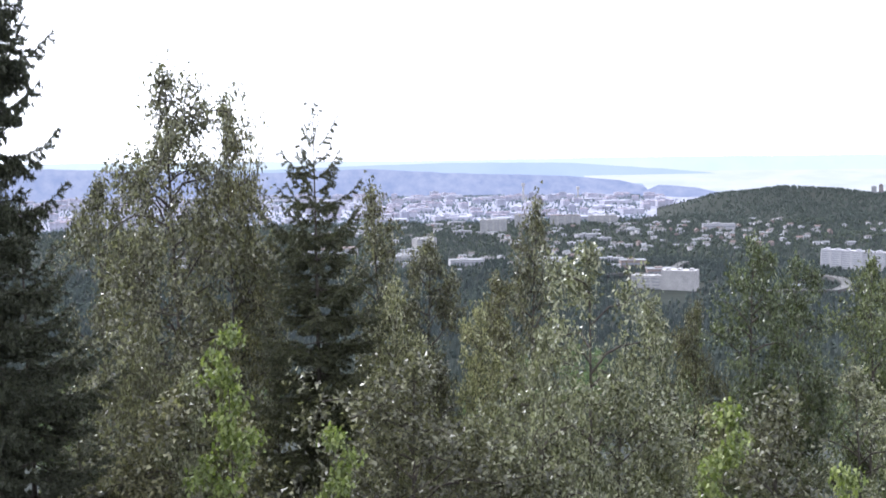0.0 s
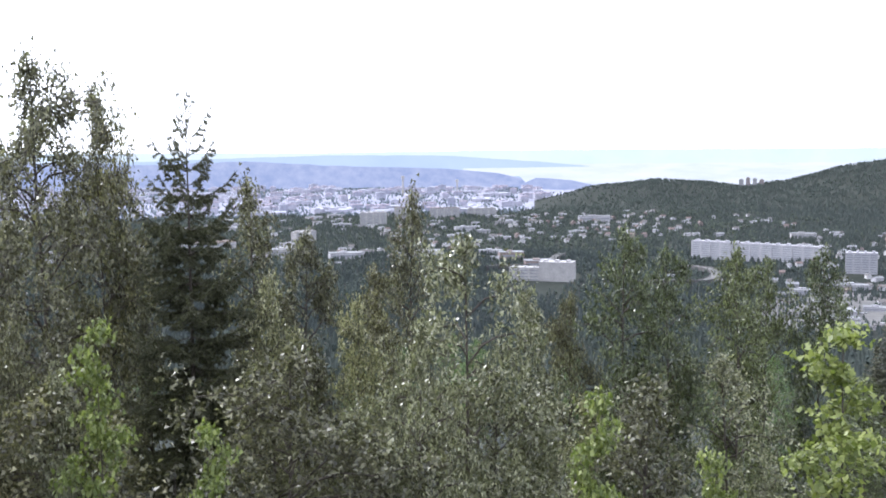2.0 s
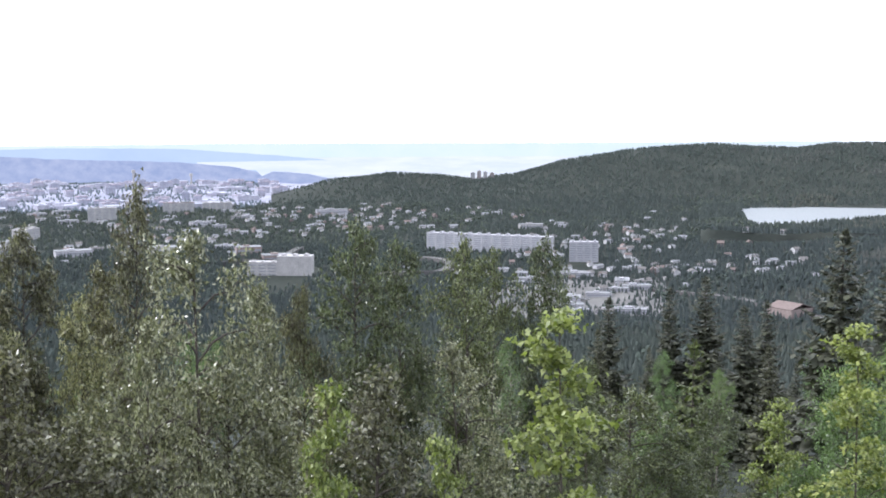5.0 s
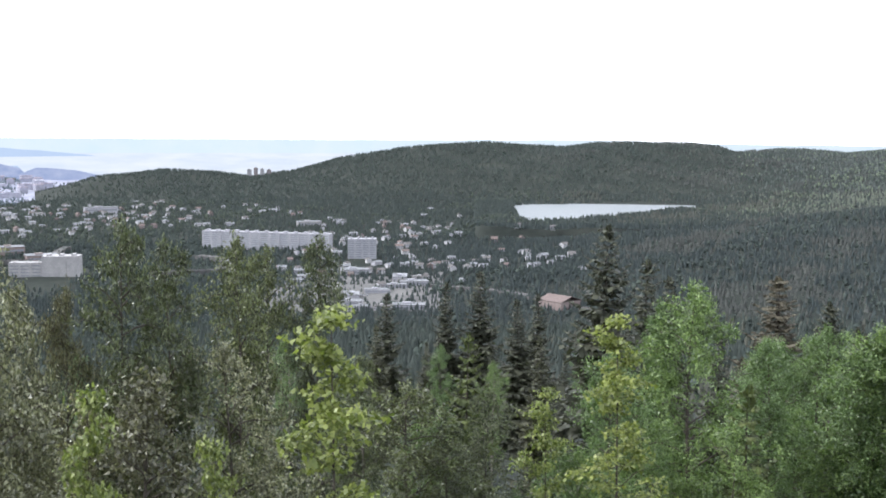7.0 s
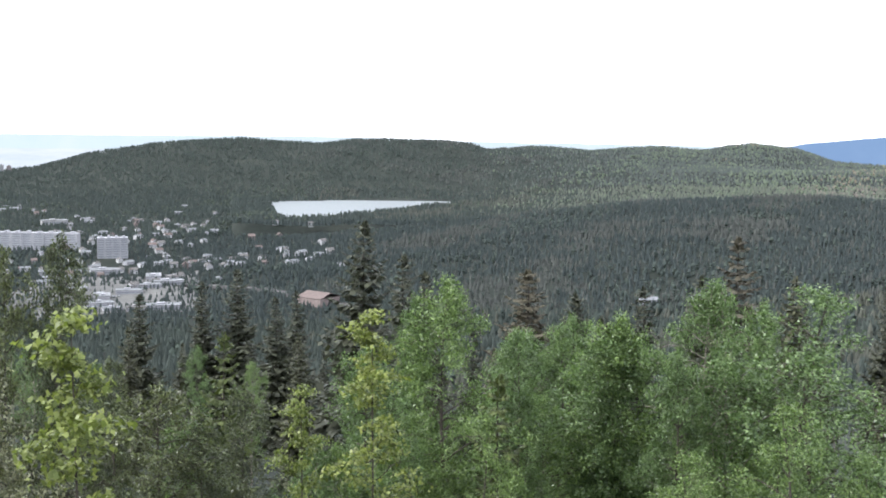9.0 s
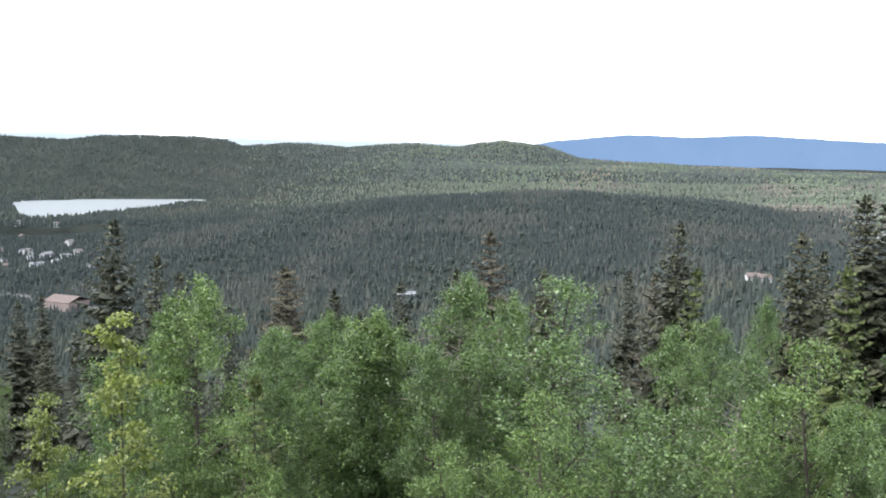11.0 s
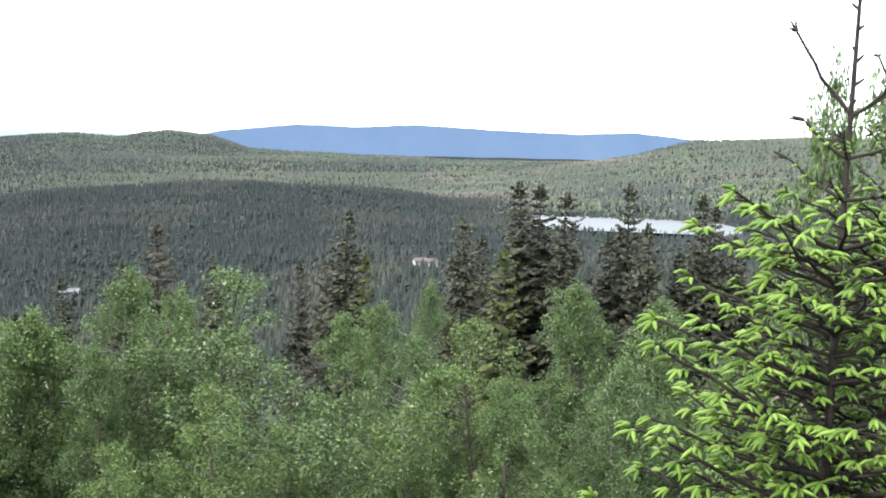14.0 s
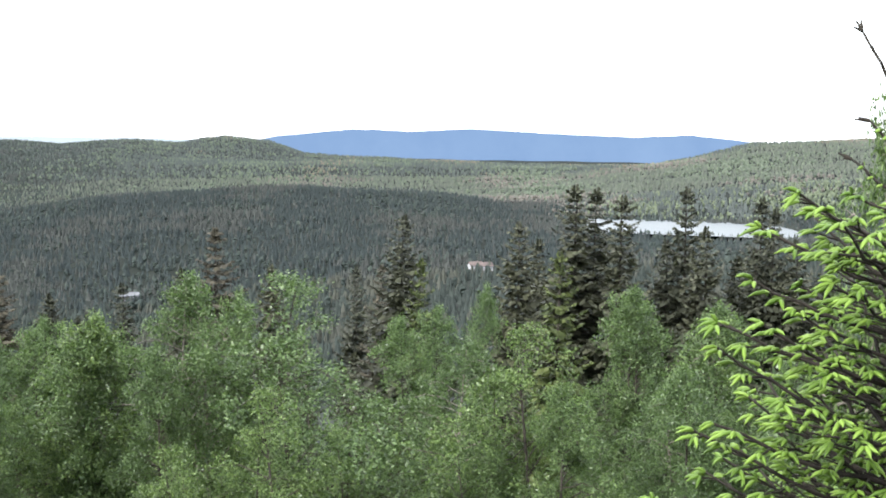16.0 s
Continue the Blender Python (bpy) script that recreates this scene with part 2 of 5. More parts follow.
# ---- the lie of the land: height by bearing at each distance ----
LAND = [
    (0, [(0, -0.5)]), (14, [(0, -1.5)]), (30, [(0, -5)]), (65, [(0, -14)]), (110, [(0, -24)]),
    (200, [(0, -43)]), (400, [(0, -88), (30, -84), (60, -70)]), (700, [(0, -132), (30, -124), (60, -95)]),
    (1000, [(-60, -150), (-20, -165), (5, -165), (15, -155), (26, -144), (35, -125), (42, -112), (50, -104), (60, -85), (75, -60)]),
    (1300, [(-60, -160), (-20, -172), (0, -168), (8, -150), (15, -136), (25, -112), (33, -104), (40, -106), (46, -108), (50, -109), (56, -109), (60, -95), (75, -60)]),
    (1480, [(-60, -160), (-20, -170), (0, -166), (8, -147), (15, -130), (25, -102), (33, -92), (40, -98), (46, -106), (50, -105), (56, -103), (60, -88), (75, -50)]),
    (1700, [(-60, -160), (-15, -165), (-5, -160), (2, -156), (5, -155), (8, -149), (11.3, -142), (13, -138), (18, -118), (23.6, -95), (32, -81), (38, -88), (42.4, -101), (46, -100), (50, -84), (56, -72), (60, -60), (75, -30)]),
    (2000, [(-60, -160), (-20, -160), (-10, -155), (0, -152), (4, -146), (5, -148), (14, -148), (16, -140), (24, -122), (32, -115), (40, -112), (46, -96), (55, -50), (60, -35), (75, -10)]),
    (2350, [(-60, -160), (-30, -160), (-15, -152), (-5, -142), (4, -138), (14, -138), (16, -132), (24, -116), (32, -108), (40, -100), (46, -86), (51, -55), (52.6, -44), (54.5, -26), (56, -18), (60, -8), (75, 0)]),
    (2700, [(-60, -165), (-30, -165), (-20, -164), (-16, -142), (-13, -128), (-9, -136), (-4, -105), (0, -86), (5, -74), (11, -76), (15, -88), (20, -92), (30, -80), (43, -82), (49, -75), (51.5, -55), (52.6, -42), (54.5, -18), (56, -16), (60, -9), (75, -5)]),
    (3000, [(-60, -165), (-22, -172), (-19, -165), (-16.3, -118), (-13.2, -99), (-10.6, -106), (-8.8, -119), (-6.7, -105), (-4.4, -70), (-1.5, -45), (0.7, -33), (3.1, -27), (5.2, -34), (7, -38), (8.7, -26), (11.2, -26), (13.3, -27), (14.5, -35), (15.3, -54), (18, -68), (30, -86), (43, -100), (52, -80), (60, -50)]),
    (3600, [(-60, -160), (-20, -165), (-10, -165), (0, -110), (10, -80), (14, -72), (15.3, -66), (17.4, -49), (18.4, -50), (20.5, -58), (22, -50), (24.1, -42), (26.1, -50), (27.2, -36), (28.4, -27), (30.4, -39), (32.2, -80), (35.8, -90), (43.4, -104), (49, -102), (60, -70)]),
    (4200, [(-60, -150), (-40, -165), (-25, -172), (-20, -176), (-3, -176), (5, -150), (20, -100), (33, -125), (50, -120), (75, -100)]),
    (4600, [(-60, -168), (-20, -172), (-18, -176), (-3, -176), (5, -150), (20, -115), (60, -120)]),
    (4950, [(-60, -170), (-20, -172), (-3, -176), (5, -150), (60, -120)]),
]
LAND_R = np.array([r for r, _ in LAND], float)


def lake_shores(b):
    """Near and far shore of the larger lake, by bearing."""
    near = np.interp(b, [4.3, 4.5, 4.8, 5.2, 6.2, 7.1, 9, 11.3, 12.8, 14, 14.1], [2900, 2190, 1960, 1890, 1915, 1925, 2010, 2126, 2240, 2325, 2900])
    far = np.interp(b, [4.3, 4.5, 5.6, 7.1, 9.9, 12, 14], [2200, 2240, 2290, 2305, 2357, 2350, 2330])
    return near, far


def land(b, r):
    """Height of the ground at bearings b (degrees) and distances r, as arrays."""
    b, r = np.atleast_1d(np.asarray(b, float)), np.atleast_1d(np.asarray(r, float))
    rows = np.stack([np.interp(b, [k[0] for k in row], [k[1] for k in row]) for _, row in LAND])
    i = np.clip(np.searchsorted(LAND_R, r, "right") - 1, 0, len(LAND_R) - 2)
    t = np.clip((r - LAND_R[i]) / (LAND_R[i + 1] - LAND_R[i]), 0, 1)
    k = np.arange(len(b))
    p1, p2 = rows[i, k], rows[i + 1, k]
    p0, p3 = rows[np.maximum(i - 1, 0), k], rows[np.minimum(i + 2, len(LAND_R) - 1), k]
    h = LAND_R[i + 1] - LAND_R[i]
    m1 = (p2 - p0) / (LAND_R[i + 1] - LAND_R[np.maximum(i - 1, 0)]) * h
    m2 = (p3 - p1) / (LAND_R[np.minimum(i + 2, len(LAND_R) - 1)] - LAND_R[i]) * h
    t2, t3 = t * t, t * t * t
    smooth = (2 * t3 - 3 * t2 + 1) * p1 + (t3 - 2 * t2 + t) * m1 + (3 * t2 - 2 * t3) * p2 + (t3 - t2) * m2
    near, far = lake_shores(b)
    shore = np.clip(np.minimum(r - near, far - r) / 25.0, -6, 1)
    around = (b > 2.5) & (b < 16) & (r > 1700) & (r < 2480)
    smooth = np.where(around & (shore > 0), np.minimum(smooth, -140.0 - 2 * shore), smooth)
    smooth = np.where(around & (shore <= 0), np.maximum(smooth, -139.6 - shore * 0.6), smooth)
    x, y = np.sin(np.radians(b)) * r, np.cos(np.radians(b)) * r
    wet = np.where(around & (shore > -3), 0.0, 1.0)
    rough = wet * (np.sin(x / 61 + 1.3) * np.sin(y / 53) + 0.6 * np.sin(x / 27 + y / 31)) * np.clip((r - 60) / 900, 0, 1) * 2.2
    return smooth + rough


def land_z(b, r):
    return float(land(b, r)[0])


bs = np.arange(-180, 180, 0.5)
rs = np.concatenate([[0.001, 4, 9], np.geomspace(14, 4950, 170)])
B, Rr = np.meshgrid(bs, rs)
Z = land(np.clip(B.ravel(), -75, 75), Rr.ravel())
gv = np.stack([np.sin(np.radians(B.ravel())) * Rr.ravel(), np.cos(np.radians(B.ravel())) * Rr.ravel(), Z], 1)
nb = len(bs)
ii, jj = np.meshgrid(np.arange(len(rs) - 1), np.arange(nb), indexing="ij")
ii, jj = ii.ravel(), jj.ravel()
j2 = (jj + 1) % nb
gf = np.stack([ii * nb + jj, (ii + 1) * nb + jj, (ii + 1) * nb + j2, ii * nb + j2], 1)[:, ::-1]
ground = new("ground", quick_mesh("ground", gv, gf, M_GROUND, True))
tagged(ground, "dark wooded ground falling to a wide valley", "ground", kind="structure")


def water_sheet(name, b0, b1, r0, r1, z0, z1, material, label, cut=None):
    v, f, n = [], [], 40
    for k in range(n + 1):
        b = b0 + (b1 - b0) * k / n
        rn = max(r0, cut[1]) if cut and b < cut[0] else r0  # a headland hides the near water
        v += [at(b, rn, z0 + (z1 - z0) * (rn - r0) / (r1 - r0)), at(b, r1, z1)]
    f = [(2 * k, 2 * k + 2, 2 * k + 3, 2 * k + 1)[::-1] for k in range(n)]
    return tagged(new(name, quick_mesh(name, v, f, material)), label, "water", kind="structure")


water_sheet("water_lake", 4.2, 14.3, 1860, 2390, -140, -140, M_WATER, "pale still lake between wooded hills")
water_sheet("water_pond", 46.5, 58.5, 1290, 1500, -104, -104, M_WATER, "narrow pale lake below a wooded slope")
# the fjord is a tilted sheet that glows instead of reflecting the sky
water_sheet("water_fjord", -22.6, 6, 4120, 4880, -176, -95, M_FJORD, "glowing hazy fjord backdrop in the distance", (-19.3, 4500))


def far_ridge(name, distance, knots, foot, material, label, jag=0.0):
    """A long far hill with a front and a back slope."""
    v, n = [], 160
    b0, b1 = knots[0][0], knots[-1][0]
    for k in range(n + 1):
        b = b0 + (b1 - b0) * k / n
        top = EYE + distance * math.tan(radians(float(np.interp(b, [q[0] for q in knots], [q[1] for q in knots]))))
        top += jag * (noise.noise((b * 1.3, distance, 0)) + 0.5 * noise.noise((b * 4.1, distance, 3)))
        v += [at(b, distance - 90, foot), at(b, distance, top), at(b, distance + 30, foot)]
    f = [(3 * k + c, 3 * k + 3 + c, 3 * k + 4 + c, 3 * k + 1 + c)[::-1] for k in range(n) for c in (0, 1)]
    return tagged(new(name, quick_mesh(name, v, f, material, True)), label, "hills", kind="structure")


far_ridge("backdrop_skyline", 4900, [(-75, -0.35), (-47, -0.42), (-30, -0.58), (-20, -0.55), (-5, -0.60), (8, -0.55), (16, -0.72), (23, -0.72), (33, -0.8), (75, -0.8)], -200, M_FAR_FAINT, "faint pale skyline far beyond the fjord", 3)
far_ridge("backdrop_shore", 4780, [(-75, -0.9), (-40, -0.95), (-34, -0.8), (-29.2, -0.71), (-23.5, -0.79), (-18, -1.21), (-12.6, -1.80), (-12, -2.2)], -200, M_FAR_PALE, "wooded shore beyond the city in painted blue haze", 2)
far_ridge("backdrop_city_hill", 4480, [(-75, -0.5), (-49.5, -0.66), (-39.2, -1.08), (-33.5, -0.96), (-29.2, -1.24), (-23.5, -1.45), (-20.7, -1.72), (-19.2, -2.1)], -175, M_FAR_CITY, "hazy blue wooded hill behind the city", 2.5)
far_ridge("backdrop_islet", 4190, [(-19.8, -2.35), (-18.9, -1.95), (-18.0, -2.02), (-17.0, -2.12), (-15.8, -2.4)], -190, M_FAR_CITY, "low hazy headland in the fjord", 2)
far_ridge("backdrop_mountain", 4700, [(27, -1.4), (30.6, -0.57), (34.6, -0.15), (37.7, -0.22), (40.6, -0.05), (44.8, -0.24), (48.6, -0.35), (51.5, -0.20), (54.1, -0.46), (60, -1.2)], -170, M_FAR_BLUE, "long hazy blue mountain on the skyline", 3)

# ---- far woods ----
rng = np.random.default_rng(5)


def conifers(points, heights, name, material, label, sides=5, tiers=True):
    """Many small spruces in one mesh: two stacked ragged cones each."""
    n = len(points)
    a = np.arange(sides) * 2 * np.pi / sides
    verts, faces = [], []
    w = heights * rng.uniform(0.22, 0.32, n)
    for low, high, wide in ((0.02, 0.68, 1.0), (0.40, 1.0, 0.62)) if tiers else ((0.02, 1.0, 1.25),):
        turn = rng.uniform(0, 6.28, n)
        ring = np.stack([np.cos(a[None] + turn[:, None]), np.sin(a[None] + turn[:, None]), np.zeros((n, sides))], 2)
        ring = ring * (w * wide)[:, None, None] * rng.uniform(0.75, 1.2, (n, sides, 1))
        ring[:, :, 2] = (heights * low)[:, None] * rng.uniform(0.8, 1.2, (n, sides))
        tip = np.stack([np.zeros(n), np.zeros(n), heights * high], 1)[:, None]
        verts.append(np.concatenate([ring, tip], 1) + points[:, None])
    v = np.concatenate(verts, 1)
    base = np.arange(n)[:, None, None] * (len(verts) * (sides + 1))
    f = []
    for s in range(len(verts)):
        o = s * (sides + 1)
        f.append(np.stack([o + np.arange(sides), o + (np.arange(sides) + 1) % sides, np.full(sides, o + sides)], 1))
    f = np.concatenate(f)[None] + base
    return tagged(new(name, quick_mesh(name, v.reshape(-1, 3), f.reshape(-1, 3), material)), label, "forest", kind="stuff")


def broadleaves(points, heights, name, material, label, full=True):
    """Many small round-crowned trees in one mesh: a lumpy crown each."""
    n = len(points)
    rings = [(0.12, 0.20), (0.45, 0.33), (0.78, 0.24)] if full else [(0.1, 0.34), (0.62, 0.34)]
    sides = 5 if full else 4
    a = np.arange(sides) * 2 * np.pi / sides
    parts = []
    for zz, ww in rings:
        turn = rng.uniform(0, 6.28, n)
        ring = np.stack([np.cos(a[None] + turn[:, None]), np.sin(a[None] + turn[:, None]), np.zeros((n, sides))], 2)
        ring = ring * (heights * ww)[:, None, None] * rng.uniform(0.65, 1.25, (n, sides, 1))
        ring[:, :, 2] = (heights * zz)[:, None] + heights[:, None] * rng.uniform(-0.09, 0.09, (n, sides))
        parts.append(ring)
    tip = np.stack([heights * rng.uniform(-0.05, 0.05, n), heights * 0, heights], 1)[:, None]
    v = np.concatenate([*parts, tip], 1) + points[:, None]
    f = []
    for k in range(len(rings) - 1):
        for s in range(sides):
            q = (k * sides + s, k * sides + (s + 1) % sides, (k + 1) * sides + (s + 1) % sides, (k + 1) * sides + s)
            f += [(q[0], q[1], q[2]), (q[0], q[2], q[3])]
    last = (len(rings) - 1) * sides
    f += [(last + s, last + (s + 1) % sides, last + sides) for s in range(sides)]
    f = np.array(f)[None] + np.arange(n)[:, None, None] * (last + sides + 1)
    return tagged(new(name, quick_mesh(name, v.reshape(-1, 3), f.reshape(-1, 3), material)), label, "forest", kind="stuff")


def in_water(b, r):
    near, far = lake_shores(b)
    lake = (r > near - 45) & (r < far + 4)
    return lake | ((b > 46) & (b < 59) & (r > 1310) & (r < 1475) & (land(b, r) < -103.5))


def bump2(b, r, b0, bw, r0, rw):
    return np.exp(-(((b - b0) / bw) ** 2)) * np.exp(-(((r - r0) / rw) ** 2))


def town_share(b, r):
    """How built-up a place is, 0 to 1."""
    homes = np.maximum(0.30 * bump2(b, r, -3, 9, 1650, 300), 0.25 * bump2(b, r, -13, 6, 2150, 250))
    yard = np.clip(0.95 * bump2(b, r, -3.5, 5, 1210, 130), 0, 1)
    blocks = np.clip(1.4 * bump2(b, r, -18.5, 2.2, 1440, 130) + 1.5 * bump2(b, r, -3.2, 1.2, 1480, 80), 0, 1)
    edge = 0.45 * np.clip((-17 - b) / 4, 0, 1) * np.clip((r - 1500) / 150, 0, 1)
    city = np.clip((-13 - b) / 5, 0, 1) * np.clip((r - 2550) / 250, 0, 1)
    return np.clip(np.maximum.reduce([homes, yard, blocks, edge, city * 0.96]), 0, 1)


def scatter(n, r0, r1, b0=-58, b1=72):
    b = rng.uniform(b0, b1, n)
    r = np.sqrt(rng.uniform(r0 ** 2, r1 ** 2, n))
    keep = ~in_water(b, r) & (rng.random(n) > town_share(b, r))
    b, r = b[keep], r[keep]
    z = land(b, r)
    return b, r, np.stack([np.sin(np.radians(b)) * r, np.cos(np.radians(b)) * r, z - 0.5], 1)


def patches(p, a, c):
    """Woodland patches, 0 to 1, from slow waves over the map."""
    x, y = p[:, 0] / a, p[:, 1] / a
    f = np.sin(x + c) * np.sin(y * 1.3 + 2 * c) + 0.6 * np.sin(2.3 * x - 1.7 * y + c) + 0.35 * np.sin(5.1 * x + 4.3 * y)
    return np.clip((f - 0.25) / 0.7, 0, 1)


for r0, r1, count, tall in ((320, 1000, 15000, 11), (1000, 1750, 64000, 8.5), (1750, 2450, 58000, 8), (2450, 3700, 88000, 8.2)):
    fb, fr, fp = scatter(count, r0, r1)
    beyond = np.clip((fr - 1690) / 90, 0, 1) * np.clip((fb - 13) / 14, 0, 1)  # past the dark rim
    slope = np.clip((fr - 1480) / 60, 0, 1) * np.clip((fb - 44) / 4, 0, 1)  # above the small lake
    # sun and haze on these far slopes come from paler crown colours
    sunlit_zone = np.maximum(beyond, slope)
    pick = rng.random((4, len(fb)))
    leafy = pick[0] < 0.05 + 0.30 * patches(fp, 120, 0.4) + sunlit_zone * (0.10 + 0.45 * patches(fp, 150, 2.0)) + 0.22 * (fr > 1250) * (fb < -8)
    bare = ~leafy & (pick[1] < sunlit_zone * 0.85 * patches(fp, 170, 4.1) * np.clip((fb - 26) / 14, 0, 1))
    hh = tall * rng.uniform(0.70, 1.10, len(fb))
    grey = 0.1 + 0.8 * pick[2] < sunlit_zone
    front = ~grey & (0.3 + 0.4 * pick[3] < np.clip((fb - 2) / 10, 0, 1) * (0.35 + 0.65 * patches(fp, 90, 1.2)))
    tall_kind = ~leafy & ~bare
    for side, tint in ((tall_kind & ~grey & ~front, M_FOREST), (tall_kind & front, M_FOREST_FRONT), (tall_kind & grey, M_FOREST_HAZED)):
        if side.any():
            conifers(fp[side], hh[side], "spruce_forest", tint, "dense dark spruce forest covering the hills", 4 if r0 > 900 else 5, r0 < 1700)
    sunny = leafy & (0.1 + 0.8 * pick[2] < sunlit_zone)
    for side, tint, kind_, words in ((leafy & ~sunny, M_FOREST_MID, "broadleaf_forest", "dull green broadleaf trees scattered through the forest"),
                                     (sunny, M_FOREST_SUNLIT, "sunlit_woodland", "woodland on the ridges, coloured lighter as if in sun"),
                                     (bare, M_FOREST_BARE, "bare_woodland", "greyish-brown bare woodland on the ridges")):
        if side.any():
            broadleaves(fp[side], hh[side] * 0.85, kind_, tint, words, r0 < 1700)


# ---- the town ----
def box_bm(x0, x1, y0, y1, z0, z1, bm=None):
    bm = bm or bmesh.new()
    m = Matrix.Translation(((x0 + x1) / 2, (y0 + y1) / 2, (z0 + z1) / 2)) @ Matrix.Diagonal((x1 - x0, y1 - y0, z1 - z0, 1))
    bmesh.ops.create_cube(bm, size=1, matrix=m)
    return bm


def gable_bm(w, d, z, rise, over=0.5):
    """A pitched roof with thickness, ridge along x."""
    bm = bmesh.new()
    x, y = w / 2 + over, d / 2 + over
    prof = [(-y, z - 0.2), (0, z + rise), (y, z - 0.2), (y, z + 0.15), (0, z + rise + 0.35), (-y, z + 0.15)]
    a, b = [bm.verts.new((-x, p, q)) for p, q in prof], [bm.verts.new((x, p, q)) for p, q in prof]
    for k in range(6):
        bm.faces.new((a[k], a[(k + 1) % 6], b[(k + 1) % 6], b[k]))
    for ring in (a, b):
        bm.faces.new((ring[0], ring[1], ring[4], ring[5]))
        bm.faces.new((ring[1], ring[2], ring[3], ring[4]))
    bmesh.ops.recalc_face_normals(bm, faces=bm.faces)
    return bm


def make_house(w, d, h, rise, wall_m, roof_m):
    root = new("house")
    bm = box_bm(-w / 2, w / 2, -d / 2, d / 2, -3, h)
    for sx in (-1, 1):
        q = [bm.verts.new((sx * w / 2, -d / 2, h)), bm.verts.new((sx * w / 2, d / 2, h)), bm.verts.new((sx * w / 2, 0, h + rise))]
        bm.faces.new(q)
    part("wall", bm, wall_m, root)
    part("roof", gable_bm(w, d, h, rise), roof_m, root)
    part("chimney", box_bm(w * 0.12, w * 0.12 + 0.8, 0.4, 1.2, h, h + rise + 1.2), M_ROOF_DARK, root)
    pane = box_bm(-0.7, 0.7, -0.04, 0.04, -0.7, 0.7)
    me = bpy.data.meshes.new("window")
    pane.to_mesh(me)
    pane.free()
    me.materials.append(M_WINDOW)
    for sy in (-1, 1):
        for k in range(3):
            o = part("window", me, None, root)
            o.location = (-w * 0.33 + k * w * 0.33, sy * (d / 2 + 0.03), h * 0.62)
    return root


def make_hall(w, d, h, wall_m, roof_m):
    """A low flat-roofed building with a parapet, roof deck and rooftop boxes."""
    root = new("flat_roofed_building")
    part("wall", box_bm(-w / 2, w / 2, -d / 2, d / 2, -4, h), wall_m, root)
    part("roof", box_bm(-w / 2 - 0.4, w / 2 + 0.4, -d / 2 - 0.4, d / 2 + 0.4, h, h + 0.6), roof_m, root)
    part("roof_box", box_bm(-w * 0.2, w * 0.05, -d * 0.15, d * 0.2, h + 0.6, h + 2.4), wall_m, root)
    part("window_band", box_bm(-w * 0.46, w * 0.46, -d / 2 - 0.06, d / 2 + 0.06, h * 0.45, h * 0.68), M_WINDOW, root)
    return root


def face_pose(b, r, turn=0.0, z=None):
    """A pose on the ground whose -y side looks back towards the lookout, turned by some degrees."""
    p = at(b, r, land_z(b, r) if z is None else z)
    return Matrix.Translation(p) @ pose(0, 0, 0, 0, 0, -b + turn)


def window_mesh(w, h):
    bm = box_bm(-w / 2, w / 2, -0.06, 0.06, 0, h)
    me = bpy.data.meshes.new("window")
    bm.to_mesh(me)
    bm.free()
    me.materials.append(M_WINDOW)
    return me


def make_block(length, depth, height, sections, storeys, wall_m, m, label, name="apartment_block", band=True, z0=-6, cap=1.0, roof_m=None):
    """A slab of flats: stepped stair sections, parapet, lift houses and a window strip to each storey of each section."""
    root = new(name)
    step = length / sections
    win = window_mesh(step * 0.78, 1.25)
    for k in range(sections):
        x = -length / 2 + k * step
        off = 0.7 * (k % 2)
        part("section", box_bm(x + 0.02, x + step - 0.02, -depth / 2 - off, depth / 2, z0, height - 0.4 * (k % 2)), wall_m, root)
        part("parapet", box_bm(x, x + step - 0.05, -depth / 2 - off - 0.2, depth / 2 + 0.2, height - 0.4 * (k % 2), height + 0.5), roof_m or wall_m, root)
        if cap:
            part("lift_house", box_bm(x + step * 0.35, x + step * 0.65, -depth * 0.3, depth * 0.25, height + 0.5, height + 0.5 + 2.0 * cap), wall_m, root)
        if band:
            for s in range(storeys):
                o = part("window", win, None, root)
                o.location = (x + step / 2, -depth / 2 - off - 0.02, 1.0 + s * (height - 1.0) / storeys)
    root.matrix_world = m
    return tagged(root, label, "apartment block")


def between(b0, r0, b1, r1, z):
    """Pose half-way between two places with x along the line from the first to the second; and its length."""
    p, q = at(b0, r0, z), at(b1, r1, z)
    ang = math.degrees(math.atan2(q.y - p.y, q.x - p.x))
    return Matrix.Translation((p + q) / 2) @ pose(0, 0, 0, 0, 0, ang), (q - p).length


mm, ll = between(-11.1, 1681, -4.8, 1600, -166)
make_block(ll, 13, 28, 13, 9, M_CONCRETE, mm, "very long pale grey slab of flats among trees")
mm, ll = between(-3.95, 1530, -2.5, 1530, -166)
make_block(ll, 16, 28.5, 4, 9, M_CONCRETE, mm, "pale grey tower block above a car park")
mm, ll = between(-18.7, 1450, -17.0, 1442, -170)
make_block(ll, 24, 25, 3, 7, M_PLASTER, mm, "cream office block with plain walls", band=False)
mm, ll = between(-20.2, 1462, -18.7, 1452, -170)
make_block(ll, 18, 17, 3, 4, M_PLASTER, mm, "lower cream wing beside an office block", "office_block", cap=0.5)
mm, ll = between(-27.85, 2250, -26.5, 2250, -161)
make_block(ll, 15, 31, 4, 10, M_PLASTER, mm, "white high-rise flats at the city's edge")
mm, ll = between(-26.1, 2420, -25.3, 2420, -162)
make_block(ll, 15, 31, 2, 10, M_PLASTER, mm, "white high-rise flats with a red top storey", roof_m=M_ROOF_RED)
